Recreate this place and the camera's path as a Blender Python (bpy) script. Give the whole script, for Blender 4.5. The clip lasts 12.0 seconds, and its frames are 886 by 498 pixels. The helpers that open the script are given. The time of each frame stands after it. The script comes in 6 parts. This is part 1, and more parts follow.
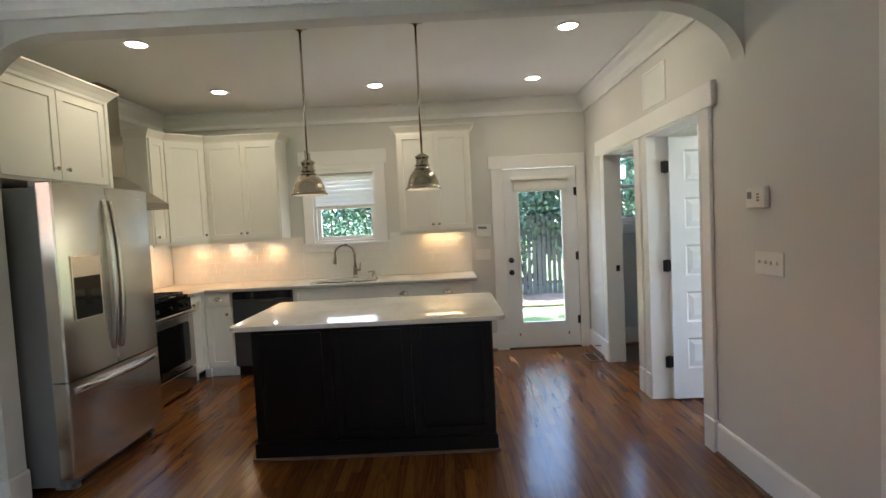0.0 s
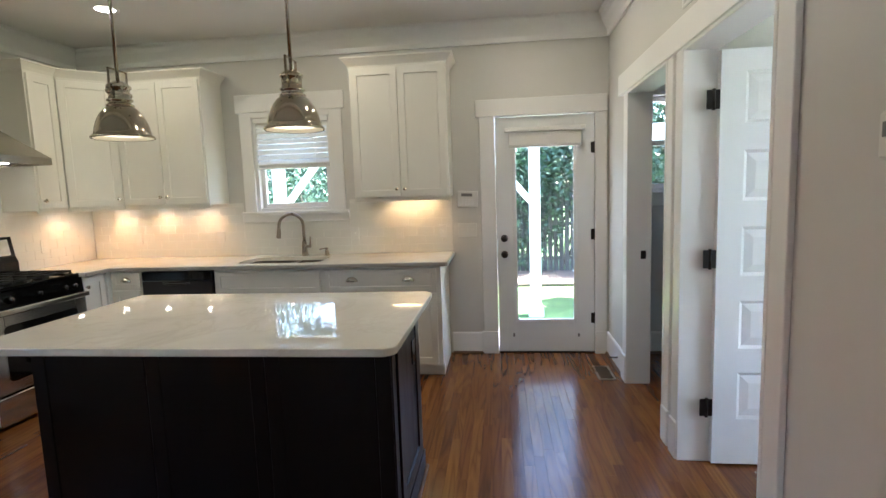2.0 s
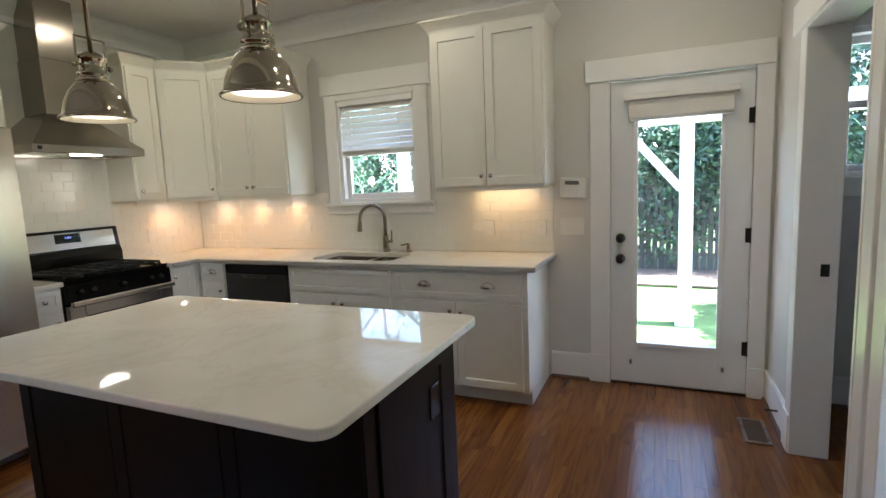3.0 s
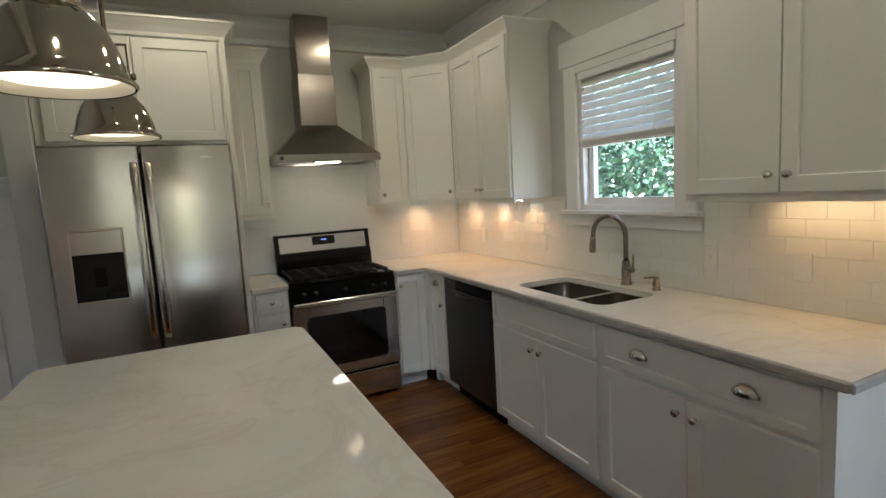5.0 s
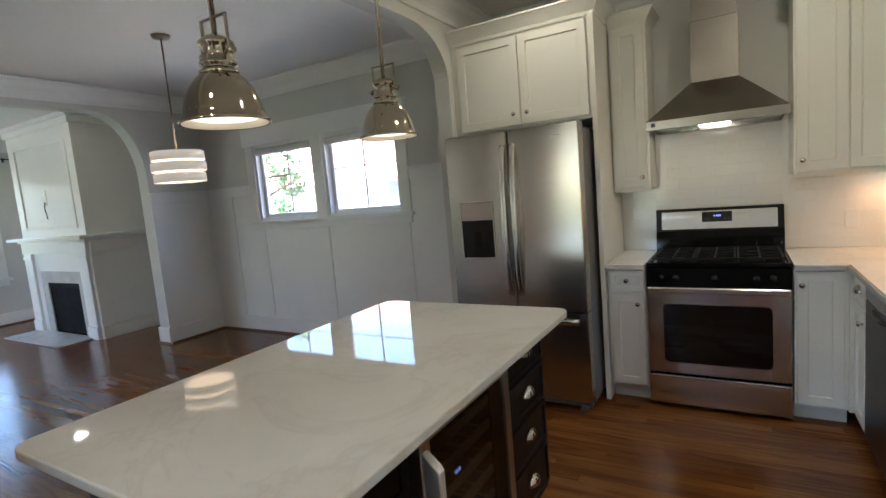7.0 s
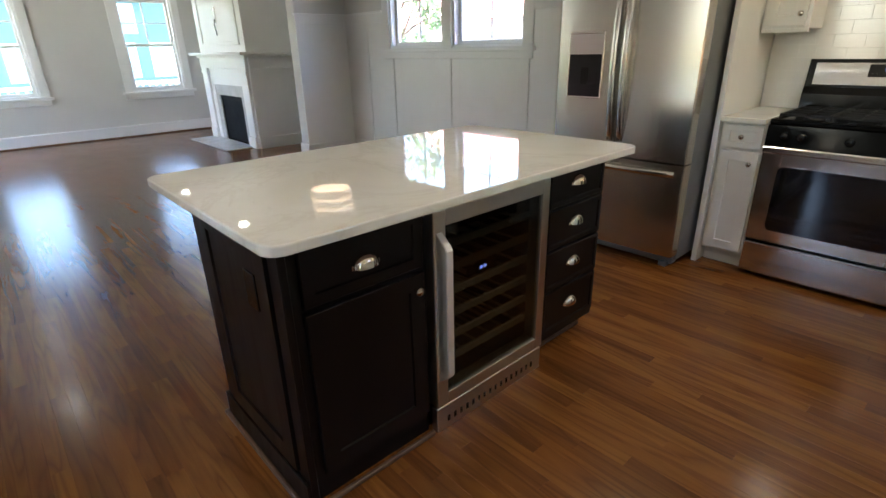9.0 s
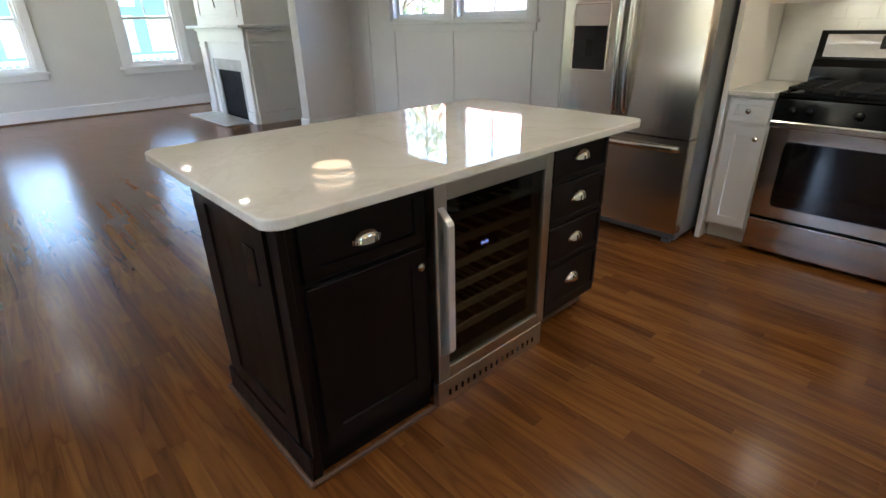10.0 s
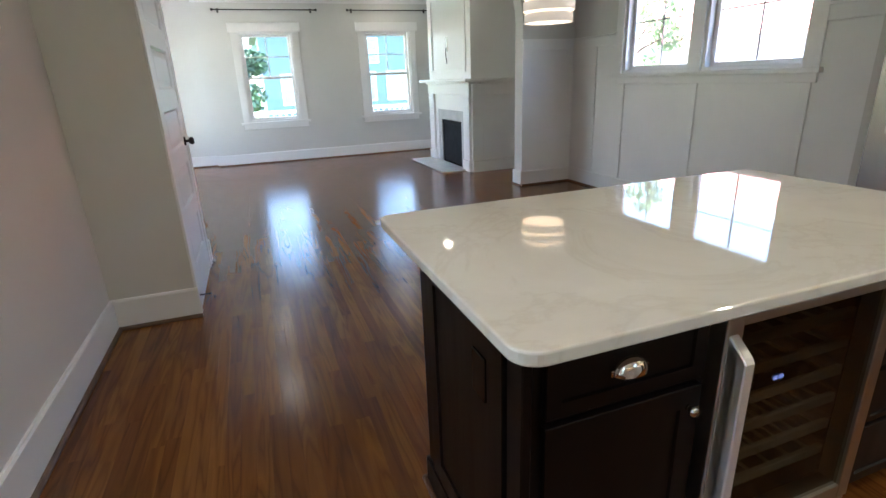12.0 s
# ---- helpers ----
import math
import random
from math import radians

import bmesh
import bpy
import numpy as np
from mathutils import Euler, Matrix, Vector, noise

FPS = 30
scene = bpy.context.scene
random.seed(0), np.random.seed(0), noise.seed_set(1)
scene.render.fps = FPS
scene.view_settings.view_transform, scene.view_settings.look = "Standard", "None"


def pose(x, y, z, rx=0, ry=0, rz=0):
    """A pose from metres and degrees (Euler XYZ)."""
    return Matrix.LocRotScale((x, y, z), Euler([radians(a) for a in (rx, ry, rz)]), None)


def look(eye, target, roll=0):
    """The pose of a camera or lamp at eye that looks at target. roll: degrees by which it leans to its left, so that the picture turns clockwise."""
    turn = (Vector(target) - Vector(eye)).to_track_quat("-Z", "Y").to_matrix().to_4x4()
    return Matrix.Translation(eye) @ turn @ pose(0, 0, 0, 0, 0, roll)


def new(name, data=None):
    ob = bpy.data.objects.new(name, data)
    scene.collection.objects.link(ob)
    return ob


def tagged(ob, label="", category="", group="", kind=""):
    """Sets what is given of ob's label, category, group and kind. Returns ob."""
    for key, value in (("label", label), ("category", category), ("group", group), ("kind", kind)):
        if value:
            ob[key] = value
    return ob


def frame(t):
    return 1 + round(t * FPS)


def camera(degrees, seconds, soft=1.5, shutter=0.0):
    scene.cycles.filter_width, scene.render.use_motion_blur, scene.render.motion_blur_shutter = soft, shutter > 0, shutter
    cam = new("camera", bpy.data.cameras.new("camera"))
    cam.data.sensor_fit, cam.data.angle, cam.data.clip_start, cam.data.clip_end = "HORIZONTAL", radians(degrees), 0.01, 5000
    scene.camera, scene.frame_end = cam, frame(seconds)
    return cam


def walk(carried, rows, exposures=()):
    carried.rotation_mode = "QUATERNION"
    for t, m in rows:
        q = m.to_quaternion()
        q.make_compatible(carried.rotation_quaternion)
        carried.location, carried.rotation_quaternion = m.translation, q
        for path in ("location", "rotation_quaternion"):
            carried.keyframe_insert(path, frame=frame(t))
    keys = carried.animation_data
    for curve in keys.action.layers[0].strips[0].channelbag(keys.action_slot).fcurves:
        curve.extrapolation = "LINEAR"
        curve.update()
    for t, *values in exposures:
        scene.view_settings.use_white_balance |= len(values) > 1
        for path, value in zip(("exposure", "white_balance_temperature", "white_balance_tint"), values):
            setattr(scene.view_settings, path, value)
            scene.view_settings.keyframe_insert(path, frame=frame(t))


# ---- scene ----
cam = camera(82.7, 12.0)
PATH = [
    (0, (0.281, 0.064, 1.482), (0.26, 2.061, 1.38), -2.8),
    (0.5, (0.413, 0.409, 1.465), (0.664, 2.389, 1.351), -2.2),
    (1, (0.568, 0.781, 1.457), (0.839, 2.758, 1.324), -1.8),
    (1.5, (0.786, 1.093, 1.447), (0.913, 3.082, 1.27), -2.0),
    (2, (0.961, 1.408, 1.438), (0.733, 3.383, 1.215), -2.0),
    (2.5, (1.12, 1.834, 1.442), (0.773, 3.787, 1.186), -2.7),
    (3, (1.241, 2.203, 1.426), (0.45, 4.023, 1.177), -2.4),
    (3.2, (1.246, 2.34, 1.426), (0.297, 4.074, 1.122), -1.7),
    (4.8, (1.24, 3.504, 1.482), (-0.459, 4.523, 1.208), -2.3),
    (5, (1.241, 3.619, 1.495), (-0.546, 4.486, 1.262), -3.4),
    (5.5, (1.262, 3.883, 1.528), (-0.693, 4.266, 1.344), -4.5),
    (6, (1.188, 4.144, 1.509), (-0.806, 4.071, 1.37), -5.4),
    (6.5, (1.145, 4.408, 1.518), (-0.712, 3.691, 1.32), -5.8),
    (7, (1.073, 4.647, 1.476), (-0.636, 3.632, 1.251), -4.9),
    (7.5, (1.015, 4.858, 1.456), (-0.42, 3.488, 1.2), -4.5),
    (7.7, (1.032, 4.901, 1.431), (-0.353, 3.488, 1.137), -3.6),
    (9.3, (0.986, 5.01, 1.312), (-0.245, 3.649, 0.516), -1.0),
    (9.5, (0.981, 5.002, 1.309), (-0.247, 3.647, 0.498), -1.1),
    (10, (0.99, 5.001, 1.308), (-0.23, 3.646, 0.484), -1.3),
    (10.5, (0.994, 4.992, 1.305), (-0.214, 3.63, 0.477), -1.4),
    (11, (0.979, 4.976, 1.305), (-0.222, 3.612, 0.469), -1.6),
    (11.5, (0.944, 4.835, 1.302), (-0.086, 3.288, 0.563), -1.3),
    (12, (0.945, 4.619, 1.349), (0.306, 2.837, 0.706), -2.3),
]
EXPOSURES = [(t, stops, kelvin, 10) for t, stops, kelvin in ((0, 3.66, 6150), (0.5, 3.80, 6050), (1.0, 3.88, 5950), (2.5, 3.68, 5850), (3.2, 3.52, 5850), (4.8, 3.20, 5900), (5.5, 3.18, 5850), (6.5, 3.32, 5750), (7.5, 3.55, 5700), (9.3, 3.92, 5980), (11.0, 3.92, 5980), (12.0, 3.84, 5850))]
walk(cam, [(t, look(eye, target, roll)) for t, eye, target, roll in PATH], EXPOSURES)

# ---- world, sun, exposure ----
world = bpy.data.worlds.new("sky_world")
scene.world = world
world.use_nodes = True
wn = world.node_tree
sky = wn.nodes.new("ShaderNodeTexSky")
sky.sky_type = "NISHITA"
sky.sun_disc = False
sky.sun_elevation = radians(54)
sky.sun_rotation = radians(88)
wn.nodes["Background"].inputs[1].default_value = 0.15
wn.links.new(sky.outputs[0], wn.nodes["Background"].inputs[0])
sun = new("sun", bpy.data.lights.new("sun", "SUN"))
sun.data.energy, sun.data.angle, sun.data.color = 5.0, radians(0.5), (1.0, 0.98, 0.95)
sun.matrix_world = look((0, 0, 0), (-math.sin(radians(88)) * math.cos(radians(54)), -math.cos(radians(88)) * math.cos(radians(54)), -math.sin(radians(54))))


def lamp(name, kind, loc, watts, color, size=0.1, target=None, spot=120, blend=0.6):
    data = bpy.data.lights.new(name, kind)
    data.energy, data.color = watts * LAMPS, color
    if kind == "AREA":
        data.shape, data.size = "DISK", size
    elif kind == "SPOT":
        data.spot_size, data.spot_blend, data.shadow_soft_size = radians(spot), blend, size
    else:
        data.shadow_soft_size = size
    ob = new(name, data)
    ob.matrix_world = look(loc, target or (loc[0], loc[1] + 0.0001, loc[2] - 1))
    return ob


LAMPS = 0.0225   # share of full power
SOFTWARM = (1.0, 0.81, 0.48)

# ---- plan ----
XL, XR, XR2 = -2.89, 1.875, 2.00
YB, YF, ZC = 5.80, -5.15, 2.83
WT = 0.14


# ---- mesh helpers ----
def bm_new():
    return bmesh.new()


def box(bm, x0, y0, z0, x1, y1, z1, b=0.0, seg=1):
    """An upright box, with its edges rounded by b."""
    x0, x1 = min(x0, x1), max(x0, x1)
    y0, y1 = min(y0, y1), max(y0, y1)
    z0, z1 = min(z0, z1), max(z0, z1)
    r = bmesh.ops.create_cube(bm, size=1.0, matrix=Matrix.LocRotScale(((x0 + x1) / 2, (y0 + y1) / 2, (z0 + z1) / 2), None, (x1 - x0, y1 - y0, z1 - z0)))
    if b:
        b = min(b, 0.45 * min(x1 - x0, y1 - y0, z1 - z0))
        es = list({e for v in r["verts"] for e in v.link_edges})
        bmesh.ops.bevel(bm, geom=es, offset=b, segments=seg, profile=0.6, affect="EDGES")
    return bm


def bx(*a, **k):
    return box(bm_new(), *a, **k)


def boxes(*rows, b=0.0):
    bm = bm_new()
    for r in rows:
        box(bm, *r, b=b)
    return bm


def prism(bm, pts, lo, hi, axis="y"):
    """A closed outline, pushed out from lo to hi along an axis. pts are (x, z), (y, z) or (x, y)."""
    def at(p, c):
        return {"y": (p[0], c, p[1]), "x": (c, p[0], p[1]), "z": (p[0], p[1], c)}[axis]
    a = [bm.verts.new(at(p, lo)) for p in pts]
    c = [bm.verts.new(at(p, hi)) for p in pts]
    n = len(pts)
    fs = [bm.faces.new(a), bm.faces.new(list(reversed(c)))]
    for i in range(n):
        fs.append(bm.faces.new((a[i], a[i - 1], c[i - 1], c[i])))
    bmesh.ops.triangulate(bm, faces=fs[:2])
    bmesh.ops.recalc_face_normals(bm, faces=bm.faces[:])
    return bm


def lathe(bm, prof, seg=24, m=None, smooth=True):
    """Turns a profile of (radius, height) about the z axis."""
    m = m or Matrix()
    rings = []
    for r, z in prof:
        if r < 1e-6:
            rings.append([bm.verts.new(m @ Vector((0, 0, z)))])
        else:
            rings.append([bm.verts.new(m @ Vector((r * math.cos(2 * math.pi * i / seg), r * math.sin(2 * math.pi * i / seg), z))) for i in range(seg)])
    made = []
    for p, q in zip(rings, rings[1:]):
        for i in range(seg):
            j = (i + 1) % seg
            if len(p) == 1 and len(q) == 1:
                continue
            if len(p) == 1:
                made.append(bm.faces.new((p[0], q[j], q[i])))
            elif len(q) == 1:
                made.append(bm.faces.new((p[i], p[j], q[0])))
            else:
                made.append(bm.faces.new((p[i], p[j], q[j], q[i])))
    for f in made:
        f.smooth = smooth
    return bm


def tube(bm, pts, r, seg=12):
    """A round bar along points, with closed ends."""
    pts = [Vector(p) for p in pts]
    rings = []
    up = None
    for i, p in enumerate(pts):
        d = (pts[min(i + 1, len(pts) - 1)] - pts[max(i - 1, 0)]).normalized()
        if up is None:
            up = d.orthogonal().normalized()
        up = (up - d * up.dot(d)).normalized()
        s = d.cross(up)
        rr = r[i] if isinstance(r, (list, tuple)) else r
        rings.append([bm.verts.new(p + rr * (math.cos(2 * math.pi * k / seg) * up + math.sin(2 * math.pi * k / seg) * s)) for k in range(seg)])
    for a, c in zip(rings, rings[1:]):
        for k in range(seg):
            f = bm.faces.new((a[k], a[(k + 1) % seg], c[(k + 1) % seg], c[k]))
            f.smooth = True
    bm.faces.new(list(reversed(rings[0])))
    bm.faces.new(rings[-1])
    return bm


def mesh_of(name, bm, material):
    bmesh.ops.recalc_face_normals(bm, faces=bm.faces[:])
    me = bpy.data.meshes.new(name)
    bm.to_mesh(me)
    bm.free()
    me.materials.append(material)
    return me


def part(name, bm, material, parent=None, label=""):
    """One bmesh as one mesh object under a thing or a part."""
    ob = new(name, mesh_of(name, bm, material))
    ob.parent = parent
    if label:
        tagged(ob, label)
    return ob


def thing(name, label, category, m=None, group=""):
    """An Empty at a thing's base, which carries its parts."""
    ob = new(name)
    ob.empty_display_size = 0.1
    if m is not None:
        ob.matrix_world = m
    return tagged(ob, label, category, group)


def setting(name, bm, material, label=""):
    return tagged(part(name, bm, material), label, kind="structure")


# ---- materials ----
def nodes_of(name):
    mt = bpy.data.materials.new(name)
    mt.use_nodes = True
    return mt, mt.node_tree, mt.node_tree.nodes["Principled BSDF"]


def link(nt, a, c):
    nt.links.new(a, c)


def coords(nt, scale=(1, 1, 1), kind="Object", shift=None):
    tc = nt.nodes.new("ShaderNodeTexCoord")
    mp = nt.nodes.new("ShaderNodeMapping")
    mp.inputs["Scale"].default_value = scale
    link(nt, tc.outputs[kind], mp.inputs["Vector"])
    if shift is not None:
        link(nt, shift, mp.inputs["Location"])
    return mp.outputs[0]


def noise_of(nt, vec, scale, detail=4, rough=0.55, distort=0.0):
    n = nt.nodes.new("ShaderNodeTexNoise")
    n.inputs["Scale"].default_value, n.inputs["Detail"].default_value = scale, detail
    n.inputs["Roughness"].default_value, n.inputs["Distortion"].default_value = rough, distort
    link(nt, vec, n.inputs["Vector"])
    return n.outputs["Fac"]


def ramp_of(nt, fac, stops):
    r = nt.nodes.new("ShaderNodeValToRGB")
    while len(r.color_ramp.elements) < len(stops):
        r.color_ramp.elements.new(0.5)
    for e, (p, c) in zip(r.color_ramp.elements, stops):
        e.position = p
        e.color = (*c, 1) if len(c) == 3 else c
    link(nt, fac, r.inputs[0])
    return r.outputs[0]


def span(nt, fac, lo, hi):
    r = nt.nodes.new("ShaderNodeMapRange")
    r.inputs["From Min"].default_value, r.inputs["From Max"].default_value = 0.25, 0.75
    r.inputs["To Min"].default_value, r.inputs["To Max"].default_value = lo, hi
    link(nt, fac, r.inputs["Value"])
    return r.outputs[0]


def bump_of(nt, bs, height, strength, dist=0.002):
    b = nt.nodes.new("ShaderNodeBump")
    b.inputs["Strength"].default_value, b.inputs["Distance"].default_value = strength, dist
    link(nt, height, b.inputs["Height"])
    link(nt, b.outputs[0], bs.inputs["Normal"])


def surface(name, col, rough=0.5, metal=0.0, var=0.05, scale=2.5, grain=160, bump=0.15, stretch=(1, 1, 1), rvar=0.06, spec=0.5, coat=0.0):
    """A plain surface with cloudy tone at one scale and fine relief at another."""
    mt, nt, bs = nodes_of(name)
    v = coords(nt, stretch)
    big = noise_of(nt, v, scale, 5, 0.6)
    fine = noise_of(nt, v, grain, 3)
    dark = tuple(c * (1 - var) for c in col)
    lite = tuple(min(1, c * (1 + var)) for c in col)
    link(nt, ramp_of(nt, big, [(0.3, dark), (0.7, lite)]), bs.inputs["Base Color"])
    link(nt, span(nt, noise_of(nt, v, scale * 4, 4), max(0.02, rough - rvar), min(1, rough + rvar)), bs.inputs["Roughness"])
    bs.inputs["Metallic"].default_value = metal
    bs.inputs["Specular IOR Level"].default_value = spec
    bs.inputs["Coat Weight"].default_value = coat
    bs.inputs["Coat Roughness"].default_value = 0.08
    if bump:
        bump_of(nt, bs, fine, bump, 0.0006)
    return mt


def glowing(name, col, strength):
    mt, nt, bs = nodes_of(name)
    bs.inputs["Base Color"].default_value = (*col, 1)
    bs.inputs["Emission Color"].default_value = (*col, 1)
    bs.inputs["Emission Strength"].default_value = strength
    return mt


def glass_of(name, tint=(1, 1, 1), rough=0.0):
    """A thin pane: clear, with a mirror's share by angle."""
    mt, nt, bs = nodes_of(name)
    out = nt.nodes["Material Output"]
    tr = nt.nodes.new("ShaderNodeBsdfTransparent")
    tr.inputs[0].default_value = (*tint, 1)
    gl = nt.nodes.new("ShaderNodeBsdfGlossy")
    gl.inputs["Roughness"].default_value = rough
    lw = nt.nodes.new("ShaderNodeLayerWeight")
    lw.inputs[0].default_value = 0.5
    pw = nt.nodes.new("ShaderNodeMath")
    pw.operation = "POWER"
    pw.inputs[1].default_value = 4.0
    link(nt, lw.outputs["Facing"], pw.inputs[0])
    fr = nt.nodes.new("ShaderNodeMath")
    fr.operation = "MULTIPLY_ADD"
    fr.inputs[1].default_value, fr.inputs[2].default_value = 0.6, 0.035
    link(nt, pw.outputs[0], fr.inputs[0])
    mx = nt.nodes.new("ShaderNodeMixShader")
    link(nt, fr.outputs[0], mx.inputs[0])
    link(nt, tr.outputs[0], mx.inputs[1])
    link(nt, gl.outputs[0], mx.inputs[2])
    link(nt, mx.outputs[0], out.inputs["Surface"])
    nt.nodes.remove(bs)
    return mt


def oak(name, by_object):
    """Stained strip oak under a satin varnish, board by board."""
    mt, nt, bs = nodes_of(name)
    if by_object:
        rnd = nt.nodes.new("ShaderNodeObjectInfo").outputs["Random"]
    else:
        rnd = nt.nodes.new("ShaderNodeNewGeometry").outputs["Random Per Island"]
    mul = nt.nodes.new("ShaderNodeVectorMath")
    mul.operation = "SCALE"
    mul.inputs[0].default_value = (13.7, 31.1, 7.3)
    link(nt, rnd, mul.inputs["Scale"])
    v = coords(nt, (1, 1, 1), "Object", mul.outputs[0])
    sq = nt.nodes.new("ShaderNodeMapping")
    sq.inputs["Scale"].default_value = (1.0, 0.075, 1.0)
    link(nt, v, sq.inputs["Vector"])
    swirl = noise_of(nt, sq.outputs[0], 12, 2, 0.45, 0.5)
    wv = nt.nodes.new("ShaderNodeMath")
    wv.operation = "PINGPONG"
    wv.inputs[1].default_value = 0.075
    link(nt, swirl, wv.inputs[0])
    dv = nt.nodes.new("ShaderNodeMath")
    dv.operation = "MULTIPLY"
    dv.inputs[1].default_value = 13.3
    link(nt, wv.outputs[0], dv.inputs[0])
    pores = nt.nodes.new("ShaderNodeMapping")
    pores.inputs["Scale"].default_value = (1.0, 0.03, 1.0)
    link(nt, v, pores.inputs["Vector"])
    fine = noise_of(nt, pores.outputs[0], 330, 3, 0.6)
    tone = ramp_of(nt, rnd, [(0.0, FLOOR_DARK), (0.5, FLOOR_MID), (1.0, FLOOR_LITE)])
    figure = ramp_of(nt, dv.outputs[0], [(0.0, (0.57, 0.50, 0.45)), (0.35, (0.87, 0.84, 0.81)), (1.0, (1.12, 1.12, 1.10))])
    streak = ramp_of(nt, fine, [(0.30, (0.74, 0.70, 0.67)), (0.55, (1.05, 1.05, 1.05))])
    m1 = nt.nodes.new("ShaderNodeMix")
    m1.data_type, m1.blend_type = "RGBA", "MULTIPLY"
    m1.inputs["Factor"].default_value = 0.75
    link(nt, tone, m1.inputs["A"])
    link(nt, figure, m1.inputs["B"])
    m2 = nt.nodes.new("ShaderNodeMix")
    m2.data_type, m2.blend_type = "RGBA", "MULTIPLY"
    m2.inputs["Factor"].default_value = 0.42
    link(nt, m1.outputs["Result"], m2.inputs["A"])
    link(nt, streak, m2.inputs["B"])
    link(nt, m2.outputs["Result"], bs.inputs["Base Color"])
    scuff = noise_of(nt, coords(nt, (1, 1, 1), "Object"), 5, 5)
    link(nt, span(nt, scuff, 0.16, 0.24), bs.inputs["Roughness"])
    bump_of(nt, bs, fine, 0.03, 0.0005)
    bs.inputs["Specular IOR Level"].default_value = 0.34
    return mt


FLOOR_DARK, FLOOR_MID, FLOOR_LITE = (0.124, 0.043, 0.011), (0.172, 0.062, 0.0145), (0.228, 0.089, 0.020)


def quartz(name):
    mt, nt, bs = nodes_of(name)
    v = coords(nt)
    cloud = noise_of(nt, v, 2.2, 6, 0.62, 0.5)
    vein = noise_of(nt, v, 1.7, 9, 0.62, 0.9)
    ab = nt.nodes.new("ShaderNodeMath")
    ab.operation = "SUBTRACT"
    ab.inputs[1].default_value = 0.5
    link(nt, vein, ab.inputs[0])
    ab2 = nt.nodes.new("ShaderNodeMath")
    ab2.operation = "ABSOLUTE"
    link(nt, ab.outputs[0], ab2.inputs[0])
    base = ramp_of(nt, cloud, [(0.3, (0.63, 0.60, 0.535)), (0.7, (0.73, 0.705, 0.64))])
    line = ramp_of(nt, ab2.outputs[0], [(0.0, (0.78, 0.74, 0.69)), (0.025, (1, 1, 1))])
    mx = nt.nodes.new("ShaderNodeMix")
    mx.data_type, mx.blend_type = "RGBA", "MULTIPLY"
    mx.inputs["Factor"].default_value = 0.3
    link(nt, base, mx.inputs["A"])
    link(nt, line, mx.inputs["B"])
    link(nt, mx.outputs["Result"], bs.inputs["Base Color"])
    link(nt, span(nt, cloud, 0.025, 0.05), bs.inputs["Roughness"])
    bs.inputs["Specular IOR Level"].default_value = 0.36
    return mt


def brushed(name, col, rough, axis, wavy=0.10):
    """Brushed steel, with its grain along one axis."""
    mt, nt, bs = nodes_of(name)
    st = {"x": (0.02, 1, 1), "y": (1, 0.02, 1), "z": (1, 1, 0.02)}[axis]
    v = coords(nt, st)
    fine = noise_of(nt, v, 900, 2)
    wide = noise_of(nt, coords(nt), 3, 3)
    link(nt, ramp_of(nt, wide, [(0.3, tuple(c * 0.92 for c in col)), (0.7, col)]), bs.inputs["Base Color"])
    link(nt, span(nt, fine, rough * 0.94, rough * 1.06), bs.inputs["Roughness"])
    bs.inputs["Metallic"].default_value = 1.0
    bs.inputs["Anisotropic"].default_value = 0.65
    bump_of(nt, bs, noise_of(nt, coords(nt), 1.6, 1), wavy, 0.006)
    return mt


M_WALL = surface("wall_paint", (0.61, 0.595, 0.56), 0.62, var=0.03, scale=1.3, grain=260, bump=0.2)
M_CEIL = surface("ceiling_paint", (0.74, 0.73, 0.70), 0.8, var=0.02, scale=0.8, grain=220, bump=0.2)
M_TRIM = surface("trim_paint", (0.78, 0.77, 0.75), 0.34, var=0.02, scale=2, grain=120, bump=0.06)
M_DOORW = surface("door_paint", (0.76, 0.77, 0.77), 0.36, var=0.02, scale=2, grain=120, bump=0.06)
M_CAB = surface("cabinet_paint", (0.74, 0.72, 0.655), 0.36, var=0.025, scale=2, grain=120, bump=0.05)
M_ESPRESSO = surface("espresso_stain", (0.0055, 0.0038, 0.0036), 0.34, var=0.35, scale=5, grain=140, bump=0.12, stretch=(1, 1, 0.15), spec=0.22)
M_QUARTZ = quartz("quartz")
M_QEDGE = surface("dark_quartz_edge", (0.36, 0.345, 0.32), 0.45, var=0.12, scale=14, grain=200, bump=0.2)
M_STEEL = brushed("stainless_steel", (0.66, 0.63, 0.58), 0.19, "x", 0.15)
M_STEELV = brushed("stainless_steel_upright", (0.60, 0.555, 0.49), 0.25, "z", 0.22)
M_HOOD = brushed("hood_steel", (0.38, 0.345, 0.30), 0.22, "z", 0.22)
M_SLATE = brushed("dark_stainless", (0.12, 0.115, 0.115), 0.34, "x")
M_CHROME = surface("polished_nickel", (0.72, 0.66, 0.58), 0.07, 1.0, var=0.03, bump=0, rvar=0.02)
M_NICKEL = surface("aged_nickel", (0.47, 0.415, 0.325), 0.09, 1.0, var=0.04, bump=0, rvar=0.02)
M_PANEGREY = surface("far_window_glass", (0.30, 0.34, 0.38), 0.1, var=0.1, bump=0)
M_KNOB = surface("satin_nickel", (0.62, 0.58, 0.52), 0.22, 1.0, var=0.04, bump=0, rvar=0.05)
M_FAUCET = surface("brushed_nickel", (0.31, 0.26, 0.21), 0.28, 1.0, var=0.05, bump=0.05)
